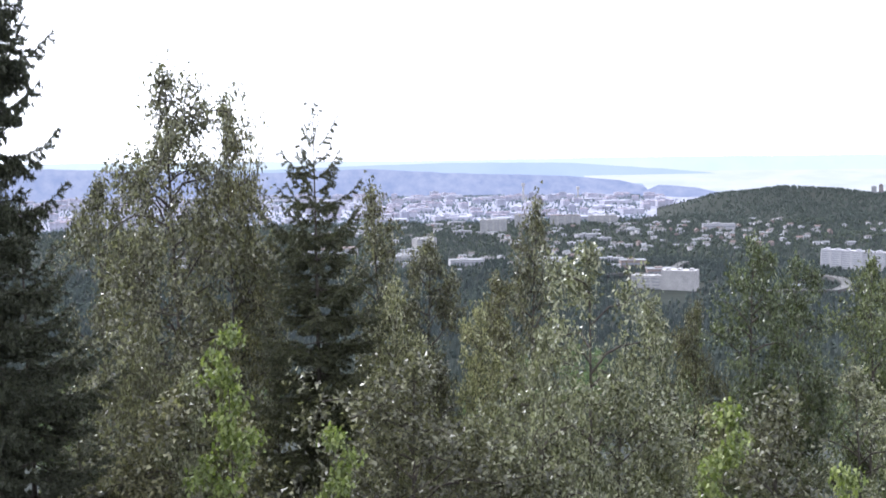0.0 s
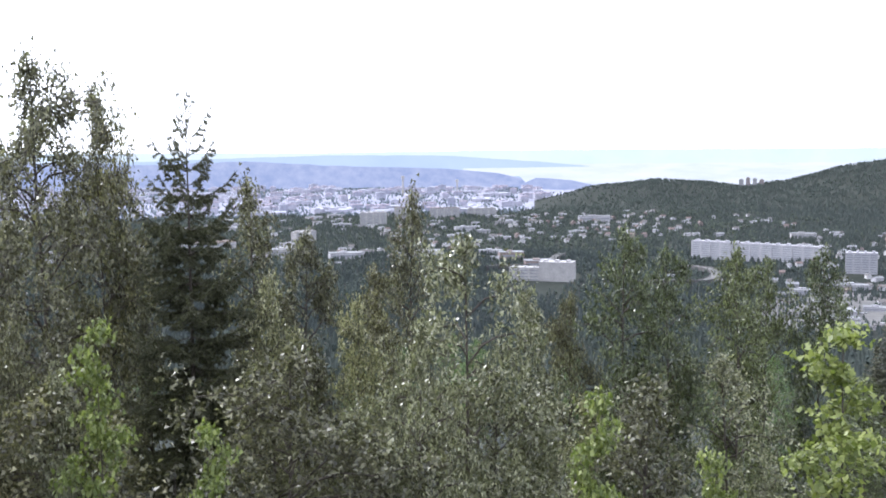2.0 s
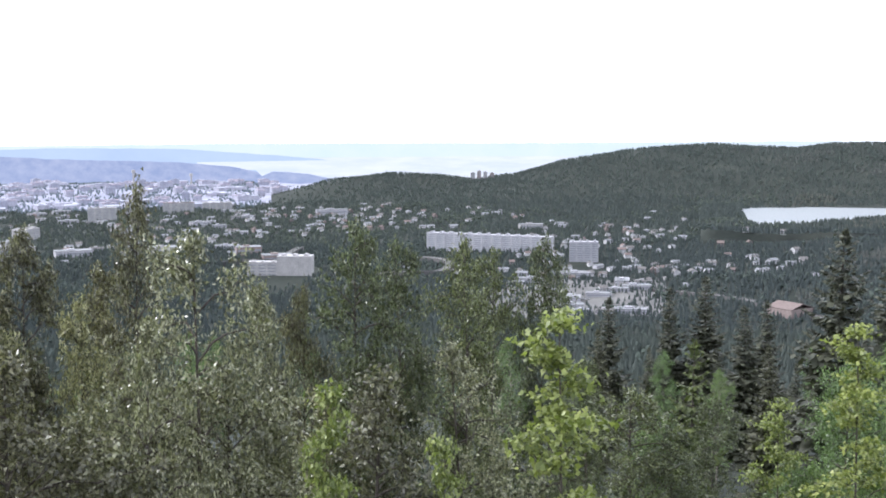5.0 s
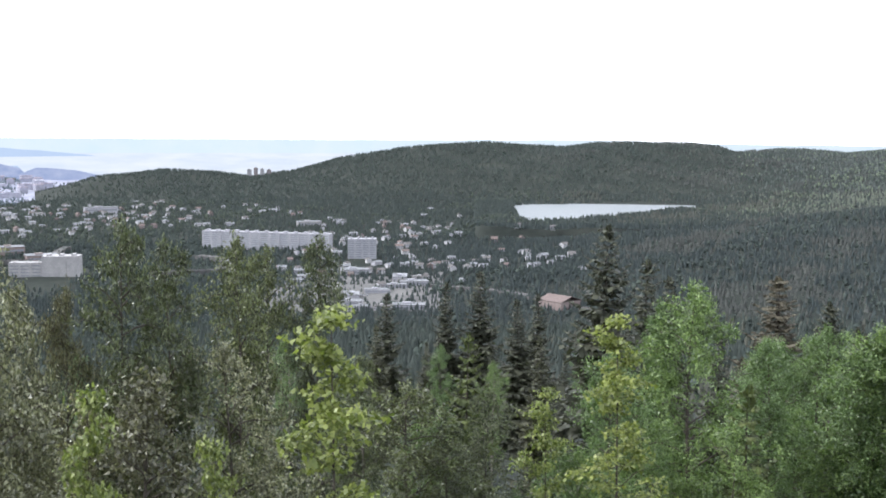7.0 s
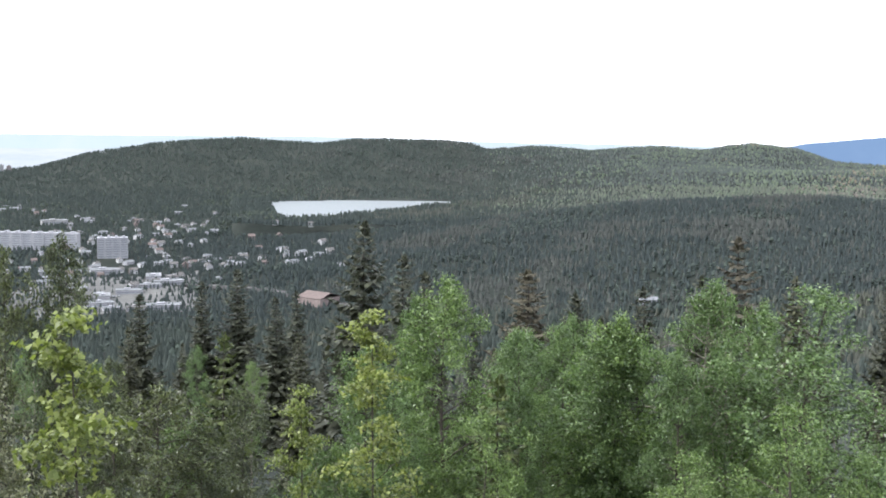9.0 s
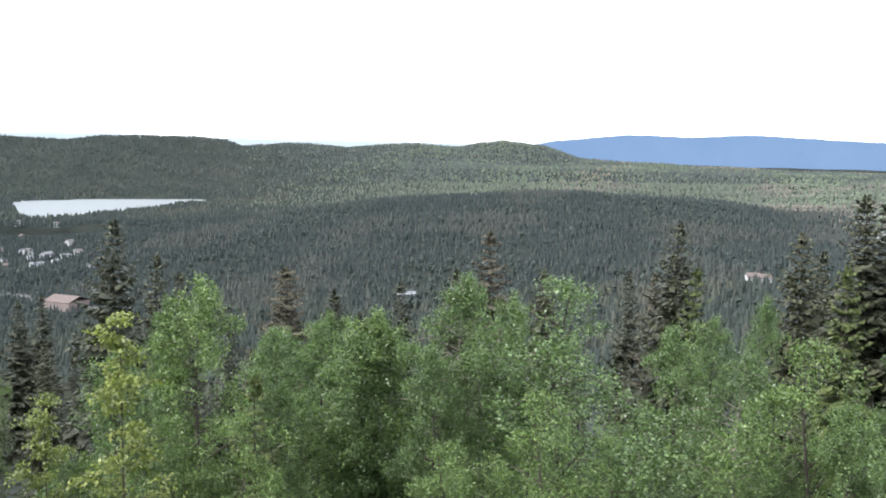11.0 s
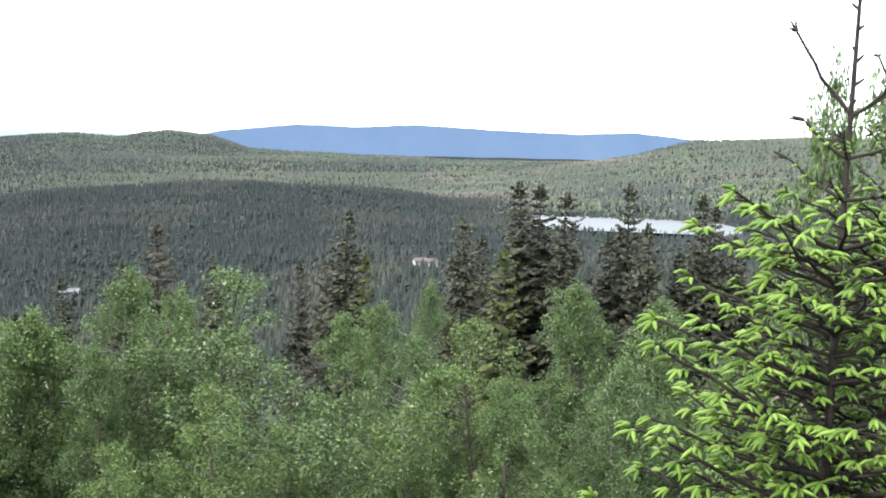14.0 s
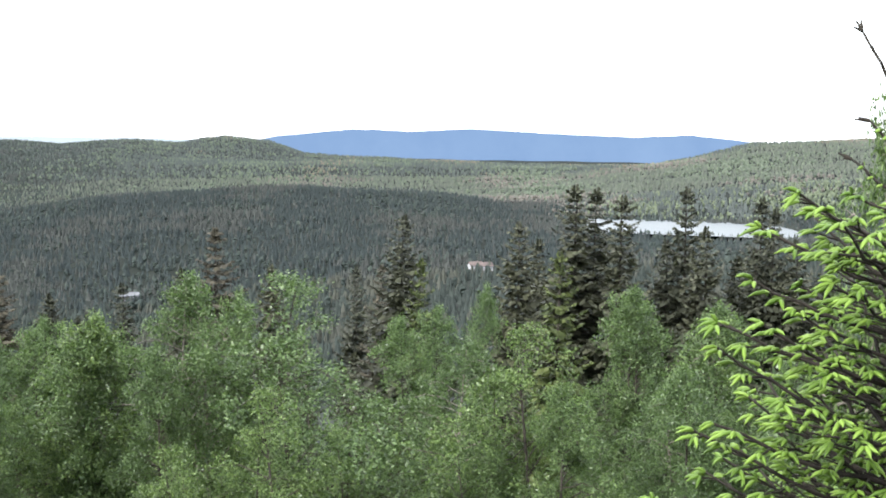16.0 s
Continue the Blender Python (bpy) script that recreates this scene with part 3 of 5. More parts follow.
mm, ll = between(-24.3, 2450, -22.8, 2450, -163)
make_block(ll, 15, 28, 4, 9, M_PLASTER, mm, "white high-rise flats with a red top storey", roof_m=M_ROOF_RED)
mm, ll = between(-22.4, 2480, -20.95, 2480, -160)
make_block(ll, 15, 22, 4, 7, M_PLASTER, mm, "white block of flats with pale roof boxes")
mm, ll = between(-31.2, 1950, -30.2, 1980, -163)
make_block(ll, 14, 20, 3, 6, M_PLASTER, mm, "pale block of flats with a sunlit gable")
for k, (b0, b1, top) in enumerate(((-8.95, -8.72, 27), (-8.62, -8.42, 31), (-8.3, -8.1, 29), (-7.98, -7.76, 26))):
    mm, ll = between(b0, 3030, b1, 3030, -126)
    make_block(ll, 12, top, 1, 9, M_WOODWALL if k % 2 else M_PLASTER, mm, "narrow high-rise on a wooded saddle")
for b, r, w, d, h, roof_m, wall_m, label in (
        (-20.2, 1660, 36, 24, 11, M_ROOF_GREY, M_WOODWALL, "brown building with a pale flat roof"),
        (-18.8, 1590, 40, 26, 10, M_ROOF_GREY, M_WOODWALL, "brown building with a long pale sloping roof"),
        (-31.5, 1750, 70, 30, 9, M_ROOF_GREY, M_PLASTER, "pale industrial hall by the city"),
        (-28.6, 1700, 50, 26, 9, M_ROOF_GREY, M_CONCRETE, "grey industrial hall among trees"),
        (-24.4, 1720, 40, 30, 10, M_ROOF_GREY, M_PLASTER, "pale hall behind birch tops"),
        (-35.5, 1900, 90, 40, 10, M_ROOF_RED, M_PLASTER, "long hall with a dull red roof"),
        (-16.0, 2260, 62, 18, 12, M_ROOF_GREY, M_CONCRETE, "blue-grey school building among houses"),
        (-5.9, 1930, 40, 20, 8, M_ROOF_GREY, M_PLASTER, "white flat-roofed hall among trees"),
        (-3.6, 1400, 34, 20, 7, M_ROOF_GREY, M_CONCRETE, "grey flat-roofed store by a car park")):
    tagged(make_hall(w, d, h, wall_m, roof_m), label, "building").matrix_world = face_pose(b, r, 8)
mm, ll = between(5.9, 1120, 7.9, 1085, land_z(6.9, 1100))
red = new("red_roofed_hall")
part("wall", box_bm(-15, 15, -15, 15, -6, 8), M_WOODWALL, red)
part("roof", gable_bm(30, 30, 8, 4.5), M_ROOF_RED, red)
red.matrix_world = mm
tagged(red, "long low hall with a faded red roof", "building")

# chimney and towers of the city
for b, r, top, rad, label in ((-25.65, 3600, -107, 3.6, "tall white tower in the hazy city"), (-22.9, 3650, -122, 3.2, "white silo tower in the hazy city")):
    root = new("city_tower")
    z = land_z(b, r)
    bm = bmesh.new()
    bmesh.ops.create_cone(bm, cap_ends=True, segments=10, radius1=rad, radius2=rad * 0.8, depth=top - z, matrix=Matrix.Translation((0, 0, (top - z) / 2)))
    part("shaft", bm, M_PLASTER, root)
    bm = bmesh.new()
    bmesh.ops.create_cone(bm, cap_ends=True, segments=10, radius1=rad * 1.7, radius2=rad * 1.5, depth=9, matrix=Matrix.Translation((0, 0, top - z + 2)))
    part("head", bm, M_PLASTER, root)
    root.matrix_world = Matrix.Translation(at(b, r, z))
    tagged(root, label, "tower")


def draped(name, b0, b1, r0, r1, nb_, nr_, lift, material, label):
    bb, rr = np.meshgrid(np.linspace(b0, b1, nb_), np.linspace(r0, r1, nr_))
    z = land(bb.ravel(), rr.ravel()) + lift
    v = np.stack([np.sin(np.radians(bb.ravel())) * rr.ravel(), np.cos(np.radians(bb.ravel())) * rr.ravel(), z], 1)
    i, j = np.meshgrid(np.arange(nr_ - 1), np.arange(nb_ - 1), indexing="ij")
    i, j = i.ravel(), j.ravel()
    f = np.stack([i * nb_ + j, i * nb_ + j + 1, (i + 1) * nb_ + j + 1, (i + 1) * nb_ + j], 1)
    return tagged(new(name, quick_mesh(name, v, f, material, True)), label, "ground", kind="structure")


draped("pavement_yard", -8.2, 0.9, 1090, 1370, 40, 20, 0.9, M_ASPHALT, "pale dusty yards and car parks of an industrial estate")
draped("pavement_harbour", -19.0, -8.0, 3300, 4250, 30, 40, 1.2, M_HAZE_STREETS, "pale hazy harbour land beside the fjord")
draped("pavement_city", -60, -19.0, 2750, 4250, 90, 60, 1.2, M_HAZE_STREETS, "pale hazy streets and yards of the city")


def ribbon(name, knots, width, lift, label):
    """A road along (bearing, distance) knots, with raised edges."""
    b, r = np.array([k[0] for k in knots], float), np.array([k[1] for k in knots], float)
    t = np.linspace(0, len(knots) - 1, 50)
    b, r = np.interp(t, range(len(knots)), b), np.interp(t, range(len(knots)), r)
    for _ in range(12):
        b[1:-1], r[1:-1] = (b[:-2] + b[2:] + 2 * b[1:-1]) / 4, (r[:-2] + r[2:] + 2 * r[1:-1]) / 4
    c = np.stack([np.sin(np.radians(b)) * r, np.cos(np.radians(b)) * r, land(b, r) + lift], 1)
    d = np.gradient(c, axis=0)
    s = np.stack([d[:, 1], -d[:, 0], 0 * d[:, 0]], 1)
    s /= np.linalg.norm(s, axis=1, keepdims=True)
    up = np.array([0, 0, 0.8])
    v = np.stack([c - s * width / 2 - up * 6, c - s * width / 2 + up, c - s * (width / 2 - 0.5) + up, c - s * (width / 2 - 0.5), c + s * (width / 2 - 0.5), c + s * (width / 2 - 0.5) + up, c + s * width / 2 + up, c + s * width / 2 - up * 6], 1)
    f = [(i * 8 + k, (i + 1) * 8 + k, (i + 1) * 8 + k + 1, i * 8 + k + 1) for i in range(len(b) - 1) for k in range(7)]
    return tagged(new(name, quick_mesh(name, v.reshape(-1, 3), f, M_ASPHALT)), label, "road", kind="structure")


ribbon("road_bend", [(-13.8, 1395), (-12, 1400), (-10.6, 1420), (-9.9, 1470), (-10.2, 1520), (-11.5, 1560)], 13, 6, "pale curving road on an embankment")
ribbon("road_ramp", [(-21.5, 1560), (-19.5, 1575), (-18.3, 1610), (-17.6, 1680)], 11, 5, "pale road rising past brown buildings")
ribbon("road_valley", [(0.2, 1290), (2.5, 1240), (4.6, 1185), (6.2, 1130), (8.5, 1070)], 12, 3, "valley road leading past a red roof")

HOUSES = [make_house(11, 8.5, 5.5, 2.6, M_WHITE, M_ROOF_DARK), make_house(13, 9, 5.0, 2.2, M_WHITE, M_ROOF_GREY),
          make_house(10, 8, 6.0, 3.2, M_WOODWALL, M_ROOF_RED), make_house(16, 10, 5.0, 2.0, M_CONCRETE, M_ROOF_GREY),
          make_house(12, 8, 5.5, 2.8, M_WHITE, M_ROOF_RED)]
HOUSE_LABELS = ["white house with a dark roof", "white house with a pale metal roof", "reddish-brown wooden house with a tiled roof",
                "grey terraced house with a pale roof", "white house with a red tiled roof"]
HOME_AREAS = [(-1.0, 5.5, 1800, 230, 95), (-3.5, 5.0, 1440, 80, 40), (-14.0, 5.0, 2180, 170, 70), (4.5, 3.2, 1420, 110, 30), (-17, 4, 1980, 120, 28), (-24.5, 5, 1850, 160, 40), (-27, 7, 2300, 190, 50), (-17.5, 3.5, 2330, 130, 30)]
hrng = random.Random(8)
for b0, bw, r0, rw, count in HOME_AREAS:
    for _ in range(count):
        b, r = hrng.gauss(b0, bw * 0.6), hrng.gauss(r0, rw * 0.7)
        if 2.0 < b < 16 and 1740 < r < 2480 or (1590 < r < 1700 and -11.5 < b < -4.4) or (1500 < r < 1550 and -4.2 < b < -2.2):
            continue
        k = hrng.choice((0, 0, 1, 1, 2, 3, 3, 0, 1, 4))
        ob = copy_thing(HOUSES[k], face_pose(b, r, hrng.choice((0, 20, 90, 110, 45))) @ Matrix.Scale(hrng.uniform(0.68, 0.95), 4))
        tagged(ob, HOUSE_LABELS[k] + " among garden trees", "house", "houses in the valley")
HALLS = [make_hall(26, 15, 5, M_CONCRETE, M_ROOF_GREY), make_hall(36, 18, 6, M_CONCRETE, M_ROOF_GREY), make_hall(20, 13, 5, M_PLASTER, M_ROOF_DARK)]
for _ in range(20):
    b, r = hrng.uniform(-7.0, 0.6), hrng.uniform(1100, 1370)
    tagged(copy_thing(HALLS[hrng.randrange(3)], face_pose(b, r, hrng.choice((0, 12, 90))) @ Matrix.Scale(hrng.uniform(0.55, 0.95), 4)), "low pale industrial shed on a dusty yard", "building", "industrial sheds")
for _ in range(42):
    b, r = hrng.uniform(-46, -19.5), hrng.uniform(1600, 2720)
    if abs(b + 19) < 2.2 and r < 1800:
        continue
    tagged(copy_thing(HALLS[hrng.randrange(3)], face_pose(b, r, hrng.choice((0, 10, 25, 90)))), "low pale hall among trees at the city's edge", "building", "halls at the city's edge")


def make_car(paint):
    """A parked car: body with bonnet and boot, glazed cabin, four wheels."""
    root = new("parked_car")
    bm = box_bm(-2.1, 2.1, -0.88, 0.88, 0.35, 0.95)
    bmesh.ops.bevel(bm, geom=bm.edges[:], offset=0.12, segments=1, affect="EDGES")
    part("body", bm, paint, root)
    bm = box_bm(-1.2, 1.3, -0.78, 0.78, 0.95, 1.5)
    for v in bm.verts:
        if v.co.z > 1.4:
            v.co.x *= 0.7
            v.co.y *= 0.88
    part("cabin", bm, M_WINDOW, root)
    for x in (-1.3, 1.3):
        for y in (-0.8, 0.8):
            bm = bmesh.new()
            bmesh.ops.create_cone(bm, cap_ends=True, segments=8, radius1=0.33, radius2=0.33, depth=0.22, matrix=Matrix.Translation((x, y, 0.33)) @ pose(0, 0, 0, 90))
            part("wheel", bm, M_ROOF_DARK, root)
    return root


CARS = [make_car(M_PLASTER), make_car(M_ROOF_GREY), make_car(M_ROOF_DARK)]
CAR_LABELS = ["white car parked on a dusty yard", "silver-grey car parked on a dusty yard", "dark car parked on a dusty yard"]
for k in range(66):
    row = k // 11
    b, r = -5.6 + row * 0.95 + (k % 11) * 0.075, 1150 + row * 33 + hrng.uniform(-1, 1)
    if hrng.random() < 0.8:
        c = hrng.choice((0, 0, 1, 2))
        tagged(copy_thing(CARS[c], face_pose(b, r, 90 + hrng.uniform(-4, 4), land_z(b, r) + 0.95)), CAR_LABELS[c], "car", "cars on the yard")
for b, r in ((23.6, 1035), (26.2, 1040)):
    tagged(copy_thing(HOUSES[3], face_pose(b, r, 10)), "grey shed half hidden by valley trees", "building")
for b, r in ((41.4, 1000), (40.9, 1010)):
    tagged(copy_thing(HOUSES[4], face_pose(b, r, 20)), "small white cabin with a red roof in the forest", "house")


def make_city_building(w, d, h, wall_m, roof_m, storeys):
    root = new("city_building")
    part("wall", box_bm(-w / 2, w / 2, -d / 2, d / 2, -5, h), wall_m, root)
    part("roof", box_bm(-w / 2 - 0.3, w / 2 + 0.3, -d / 2 - 0.3, d / 2 + 0.3, h, h + 0.8), roof_m, root)
    part("roof_house", box_bm(-w * 0.15, w * 0.15, -d * 0.2, d * 0.2, h + 0.8, h + 3.4), wall_m, root)
    for s in range(storeys):
        z = 1.2 + s * h / storeys
        part("window", box_bm(-w * 0.45, w * 0.45, -d / 2 - 0.08, d / 2 + 0.08, z, z + 1.3), M_HAZE_GREY, root)
    return root


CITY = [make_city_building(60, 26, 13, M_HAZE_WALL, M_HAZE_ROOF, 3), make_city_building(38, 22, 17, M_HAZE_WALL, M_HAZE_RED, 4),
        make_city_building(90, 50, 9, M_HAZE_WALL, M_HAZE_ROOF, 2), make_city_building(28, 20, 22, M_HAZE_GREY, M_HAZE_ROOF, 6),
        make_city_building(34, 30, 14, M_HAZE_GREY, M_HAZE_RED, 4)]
CITY_LABELS = ["pale city building in the haze", "pale city building with a reddish roof", "wide pale warehouse in the haze", "grey city high-rise in the haze", "grey city building with a reddish roof"]
for _ in range(300):
    b = hrng.uniform(-54, -15.5)
    r = 2720 + 1560 * hrng.random() ** 0.9
    if b > -18.5 or b > -21 and r < 3000:
        continue
    k = hrng.choice((0, 0, 1, 1, 2, 3, 4, 4))
    tagged(copy_thing(CITY[k], face_pose(b, r, hrng.choice((0, 15, 25, 90, 100)))), CITY_LABELS[k], "building", "buildings of the city")
for src in (*HOUSES, *HALLS, *CITY, *CARS):
    for o in (src, *src.children_recursive):
        bpy.data.objects.remove(o)
mid_b, mid_r = rng.uniform(-56, -19.5, 6500), rng.uniform(2600, 4300, 6500)
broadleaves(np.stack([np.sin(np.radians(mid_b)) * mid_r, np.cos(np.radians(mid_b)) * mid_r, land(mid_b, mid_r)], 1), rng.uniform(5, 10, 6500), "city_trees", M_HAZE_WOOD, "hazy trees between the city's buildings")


# ---- near and middle trees ----
def frustum_chain(points, radii, sides=6):
    """Vertices and quads of a tapering tube along points."""
    points = np.asarray(points, float)
    v, f = [], []
    a = np.arange(sides) * 2 * np.pi / sides
    for i, (p, r) in enumerate(zip(points, radii)):
        d = points[min(i + 1, len(points) - 1)] - points[max(i - 1, 0)]
        d /= np.linalg.norm(d) + 1e-9
        s = np.cross(d, (0.3, 0.9, 0.2))
        s /= np.linalg.norm(s) + 1e-9
        u = np.cross(d, s)
        v.append(p + r * (np.cos(a)[:, None] * s + np.sin(a)[:, None] * u))
    for i in range(len(points) - 1):
        for k in range(sides):
            k2 = (k + 1) % sides
            f.append((i * sides + k, i * sides + k2, (i + 1) * sides + k2, (i + 1) * sides + k))
    return np.concatenate(v), np.array(f)


def tubes_mesh(name, chains, material):
    vs, fs, o = [], [], 0
    for pts, radii, sides in chains:
        v, f = frustum_chain(pts, radii, sides)
        vs.append(v)
        fs.append(f + o)
        o += len(v)
    return quick_mesh(name, np.concatenate(vs), np.concatenate(fs), material, True)


def leaf_cards(centres, size, g, droop=0.5, slim=0.7, folded=True):
    """Folded four-point leaves round the centres, turned at random."""
    n = len(centres)
    d = g.normal(size=(n, 3))
    d[:, 2] -= droop
    d /= np.linalg.norm(d, axis=1, keepdims=True)
    s = np.cross(d, g.normal(size=(n, 3)))
    s /= np.linalg.norm(s, axis=1, keepdims=True) + 1e-9
    u = np.cross(d, s)
    ln = (size * g.uniform(0.65, 1.3, n))[:, None]
    mid = centres + d * ln * 0.45
    v = np.stack([centres, mid + s * ln * slim * 0.5 + u * ln * 0.08, centres + d * ln, mid - s * ln * slim * 0.5 + u * ln * 0.08], 1)
    if not folded:
        v = np.stack([centres - s * ln * slim * 0.45, centres + s * ln * slim * 0.45, centres + d * ln], 1)
        return v.reshape(-1, 3), np.arange(n * 3).reshape(-1, 3)
    f = np.arange(n)[:, None] * 4 + np.array([0, 1, 2, 3])[None]
    return v.reshape(-1, 3), f


def make_birch(seed, height, spread, leaves, leaf, bare=0.25, material=None, bark=None, clump=0.22, stems=1, name="birch_tree", folded=False, point=0.7):
    """A slim tree: tapering stem, rising limbs with hanging twigs, thousands of leaves."""
    g = np.random.default_rng(seed)
    chains, seats = [], []
    for st in range(stems):
        lean = g.normal(0, 0.015 + 0.05 * (stems > 1), 2)
        zz = np.linspace(0, 1, 9)
        top = height * (1 if st == 0 else g.uniform(0.78, 0.95))
        stem = np.stack([lean[0] * zz * top + 0.02 * top * np.sin(zz * 5 + seed) * zz, lean[1] * zz * top + 0.02 * top * np.cos(zz * 4 + seed) * zz, zz * top], 1)
        stem[:, :2] -= stem[-1, :2] * (zz ** 2)[:, None] * (st == 0)
        chains.append((stem, 0.0095 * top * (1 - 0.95 * zz) + 0.004, 6))
        limbs = int(72 / stems + 8)
        for k in range(limbs):
            t = bare + (0.985 - bare) * (k + g.random()) / limbs
            p0 = np.array([np.interp(t, zz, stem[:, c]) for c in range(3)])
            side = g.uniform(0, 6.283)
            u = (t - bare) / (1 - bare)
            shape = min(1.0, 0.55 + 1.6 * u) * (1 - u ** 1.6) ** point
            reach = spread * (0.08 + 0.95 * shape) * g.uniform(0.45, 1.3)
            rise = g.uniform(0.35, 0.95) * reach
            q = np.linspace(0, 1, 5)
            way = np.array([math.cos(side), math.sin(side)])
            limb = np.stack([p0[0] + way[0] * reach * q, p0[1] + way[1] * reach * q, p0[2] + rise * q - 0.45 * reach * q ** 2.5], 1)
            limb[:, 2] = np.minimum(limb[:, 2], top * (0.985 + 0.01 * g.random()))
            limb[1:] += g.normal(0, 0.035 * reach, (4, 3))
            chains.append((limb, 0.0034 * top * (1 - 0.85 * q) * (1.2 - t) + 0.004, 4))
            for m in range(6):
                a = g.uniform(0.25, 1.0)
                s0 = np.array([np.interp(a, q, limb[:, c]) for c in range(3)])
                way3 = np.array([way[0], way[1], 0.45]) * 0.5 + g.normal(0, 0.55, 3)
                twig = reach * g.uniform(0.16, 0.42) + 0.08
                s1 = s0 + way3 / np.linalg.norm(way3) * twig
                s2 = s1 + np.array([0, 0, -0.3 * twig]) + g.normal(0, 0.12 * twig, 3)
                if m < 3:
                    chains.append((np.stack([s0, s1, s2]), np.array([0.005, 0.003, 0.0015]), 3))
                seats.append((s0, s1, s2))
        for m in range(5):
            seats.append((stem[-2] + (stem[-1] - stem[-2]) * g.random(), stem[-1] + g.normal(0, 0.05, 3), stem[-1] + g.normal(0, 0.10, 3)))
    seats = np.array(seats)
    span = np.linalg.norm(seats[:, 1] - seats[:, 0], axis=1) + 0.12
    pick = g.choice(len(seats), leaves, p=span / span.sum())
    t = g.random(leaves) * 2
    lo = np.where((t < 1)[:, None], seats[pick, 0], seats[pick, 1])
    hi = np.where((t < 1)[:, None], seats[pick, 1], seats[pick, 2])
    c = lo + (hi - lo) * (t % 1)[:, None] + g.normal(0, clump * 0.45, (leaves, 3))
    lv, lf = leaf_cards(c, leaf, g, folded=folded)
    root = new(name)
    part("trunk", tubes_mesh("trunk", chains, bark or M_BARK), None, root)
    part("crown", quick_mesh("crown", lv, lf, material or M_BIRCH), None, root)
    return root


def make_spruce(seed, height, spread, whorls, material, detail=1, name="spruce_tree", bare_top=0.02, ragged=0.25, tip_material=None):
    """A spruce: straight stem, tiers of drooping boughs, each a comb of hanging needle sprays."""
    g = np.random.default_rng(seed)
    zz = np.linspace(0, 1, 8)
    stem = np.stack([0.004 * height * np.sin(zz * 4 + seed), 0.004 * height * np.cos(zz * 3), zz * height], 1)
    chains = [(stem, 0.012 * height * (1 - 0.96 * zz) + 0.003, 6)]
    nv, tips = [], []
    for k in range(whorls):
        t = 0.10 + (1 - bare_top - 0.10) * (k / (whorls - 1)) ** 0.8
        z0 = t * height
        n = int(g.integers(4, 7)) if t < 0.9 else 4
        off = g.uniform(0, 6.28)
        for j in range(n):
            a = off + j * 6.283 / n + g.normal(0, 0.25)
            reach = spread * ((1 - t) ** 0.75 * 0.9 + 0.04) * g.uniform(1 - ragged * 1.6, 1 + ragged)
            reach = max(reach, 0.016 * height)
            d = np.array([math.cos(a), math.sin(a), 0])
            q = np.linspace(0, 1, 5)
            steep = (0.55 * t - 0.35)
            bough = np.stack([d[0] * reach * q, d[1] * reach * q, z0 + reach * (steep * q - 0.35 * q * (1 - t) + 0.42 * q ** 3 * (1 - 0.4 * t)) + g.normal(0, 0.05 * reach) * q], 1)
            bough[:, 0] += stem[min(7, int(t * 7))][0]
            chains.append((bough, 0.0022 * height * (1 - t) * (1 - 0.9 * q) + 0.004, 3))
            side = np.array([-d[1], d[0], 0])
            m = max(3, int((5 + 7 * (1 - t)) * detail))
            for i in range(m):
                u = (i + 0.6) / m
                p = np.array([np.interp(u, q, bough[:, c]) for c in range(3)])
                for sgn in (-1, 1):
                    ln = reach * (0.46 * (1 - u) + 0.16) * g.uniform(0.7, 1.2)
                    way = side * sgn * 0.75 + d * 0.55 + np.array([0, 0, g.uniform(-0.75, -0.05)])
                    way = way / np.linalg.norm(way)
                    ln = max(ln, 0.013 * height)
                    wide = max(ln * g.uniform(0.20, 0.36), 0.0045 * height)
                    cr = np.cross(way, (0, 0, 1.0) + g.normal(0, 0.5, 3))
                    cr = cr / (np.linalg.norm(cr) + 1e-9)
                    e = p + way * ln
                    nv.append((p, p + way * ln * 0.55 + cr * wide, e, p + way * ln * 0.5 - cr * wide))
            e = bough[-1]
            wd = d * reach * 0.2
            nv.append((bough[-2], bough[-2] + wd * 0.5 + side * reach * 0.07, e + wd, bough[-2] + wd * 0.5 - side * reach * 0.07))
            nv.append((bough[-2], bough[-2] + wd * 0.5 + (0, 0, reach * 0.05), e + wd, bough[-2] + wd * 0.5 - (0, 0, reach * 0.09)))
            tips.append(e)
    for k in range(9):
        zt = height * (0.955 + 0.045 * k / 9)
        for j in range(5):
            a = g.uniform(0, 6.28)
            d = np.array([math.cos(a), math.sin(a), 0.7]) * height * (0.017 - 0.0011 * k)
            p = np.array([0, 0, zt])
            nv.append((p, p + d * 0.5 + (0, 0, 0.006 * height), p + d, p + d * 0.5 - (0, 0, 0.007 * height)))
    v = np.array(nv).reshape(-1, 3)
    root = new(name)
    part("trunk", tubes_mesh("trunk", chains, M_BARK), None, root)
    part("crown", quick_mesh("crown", v, np.arange(len(v)).reshape(-1, 4), material), None, root)
    return root


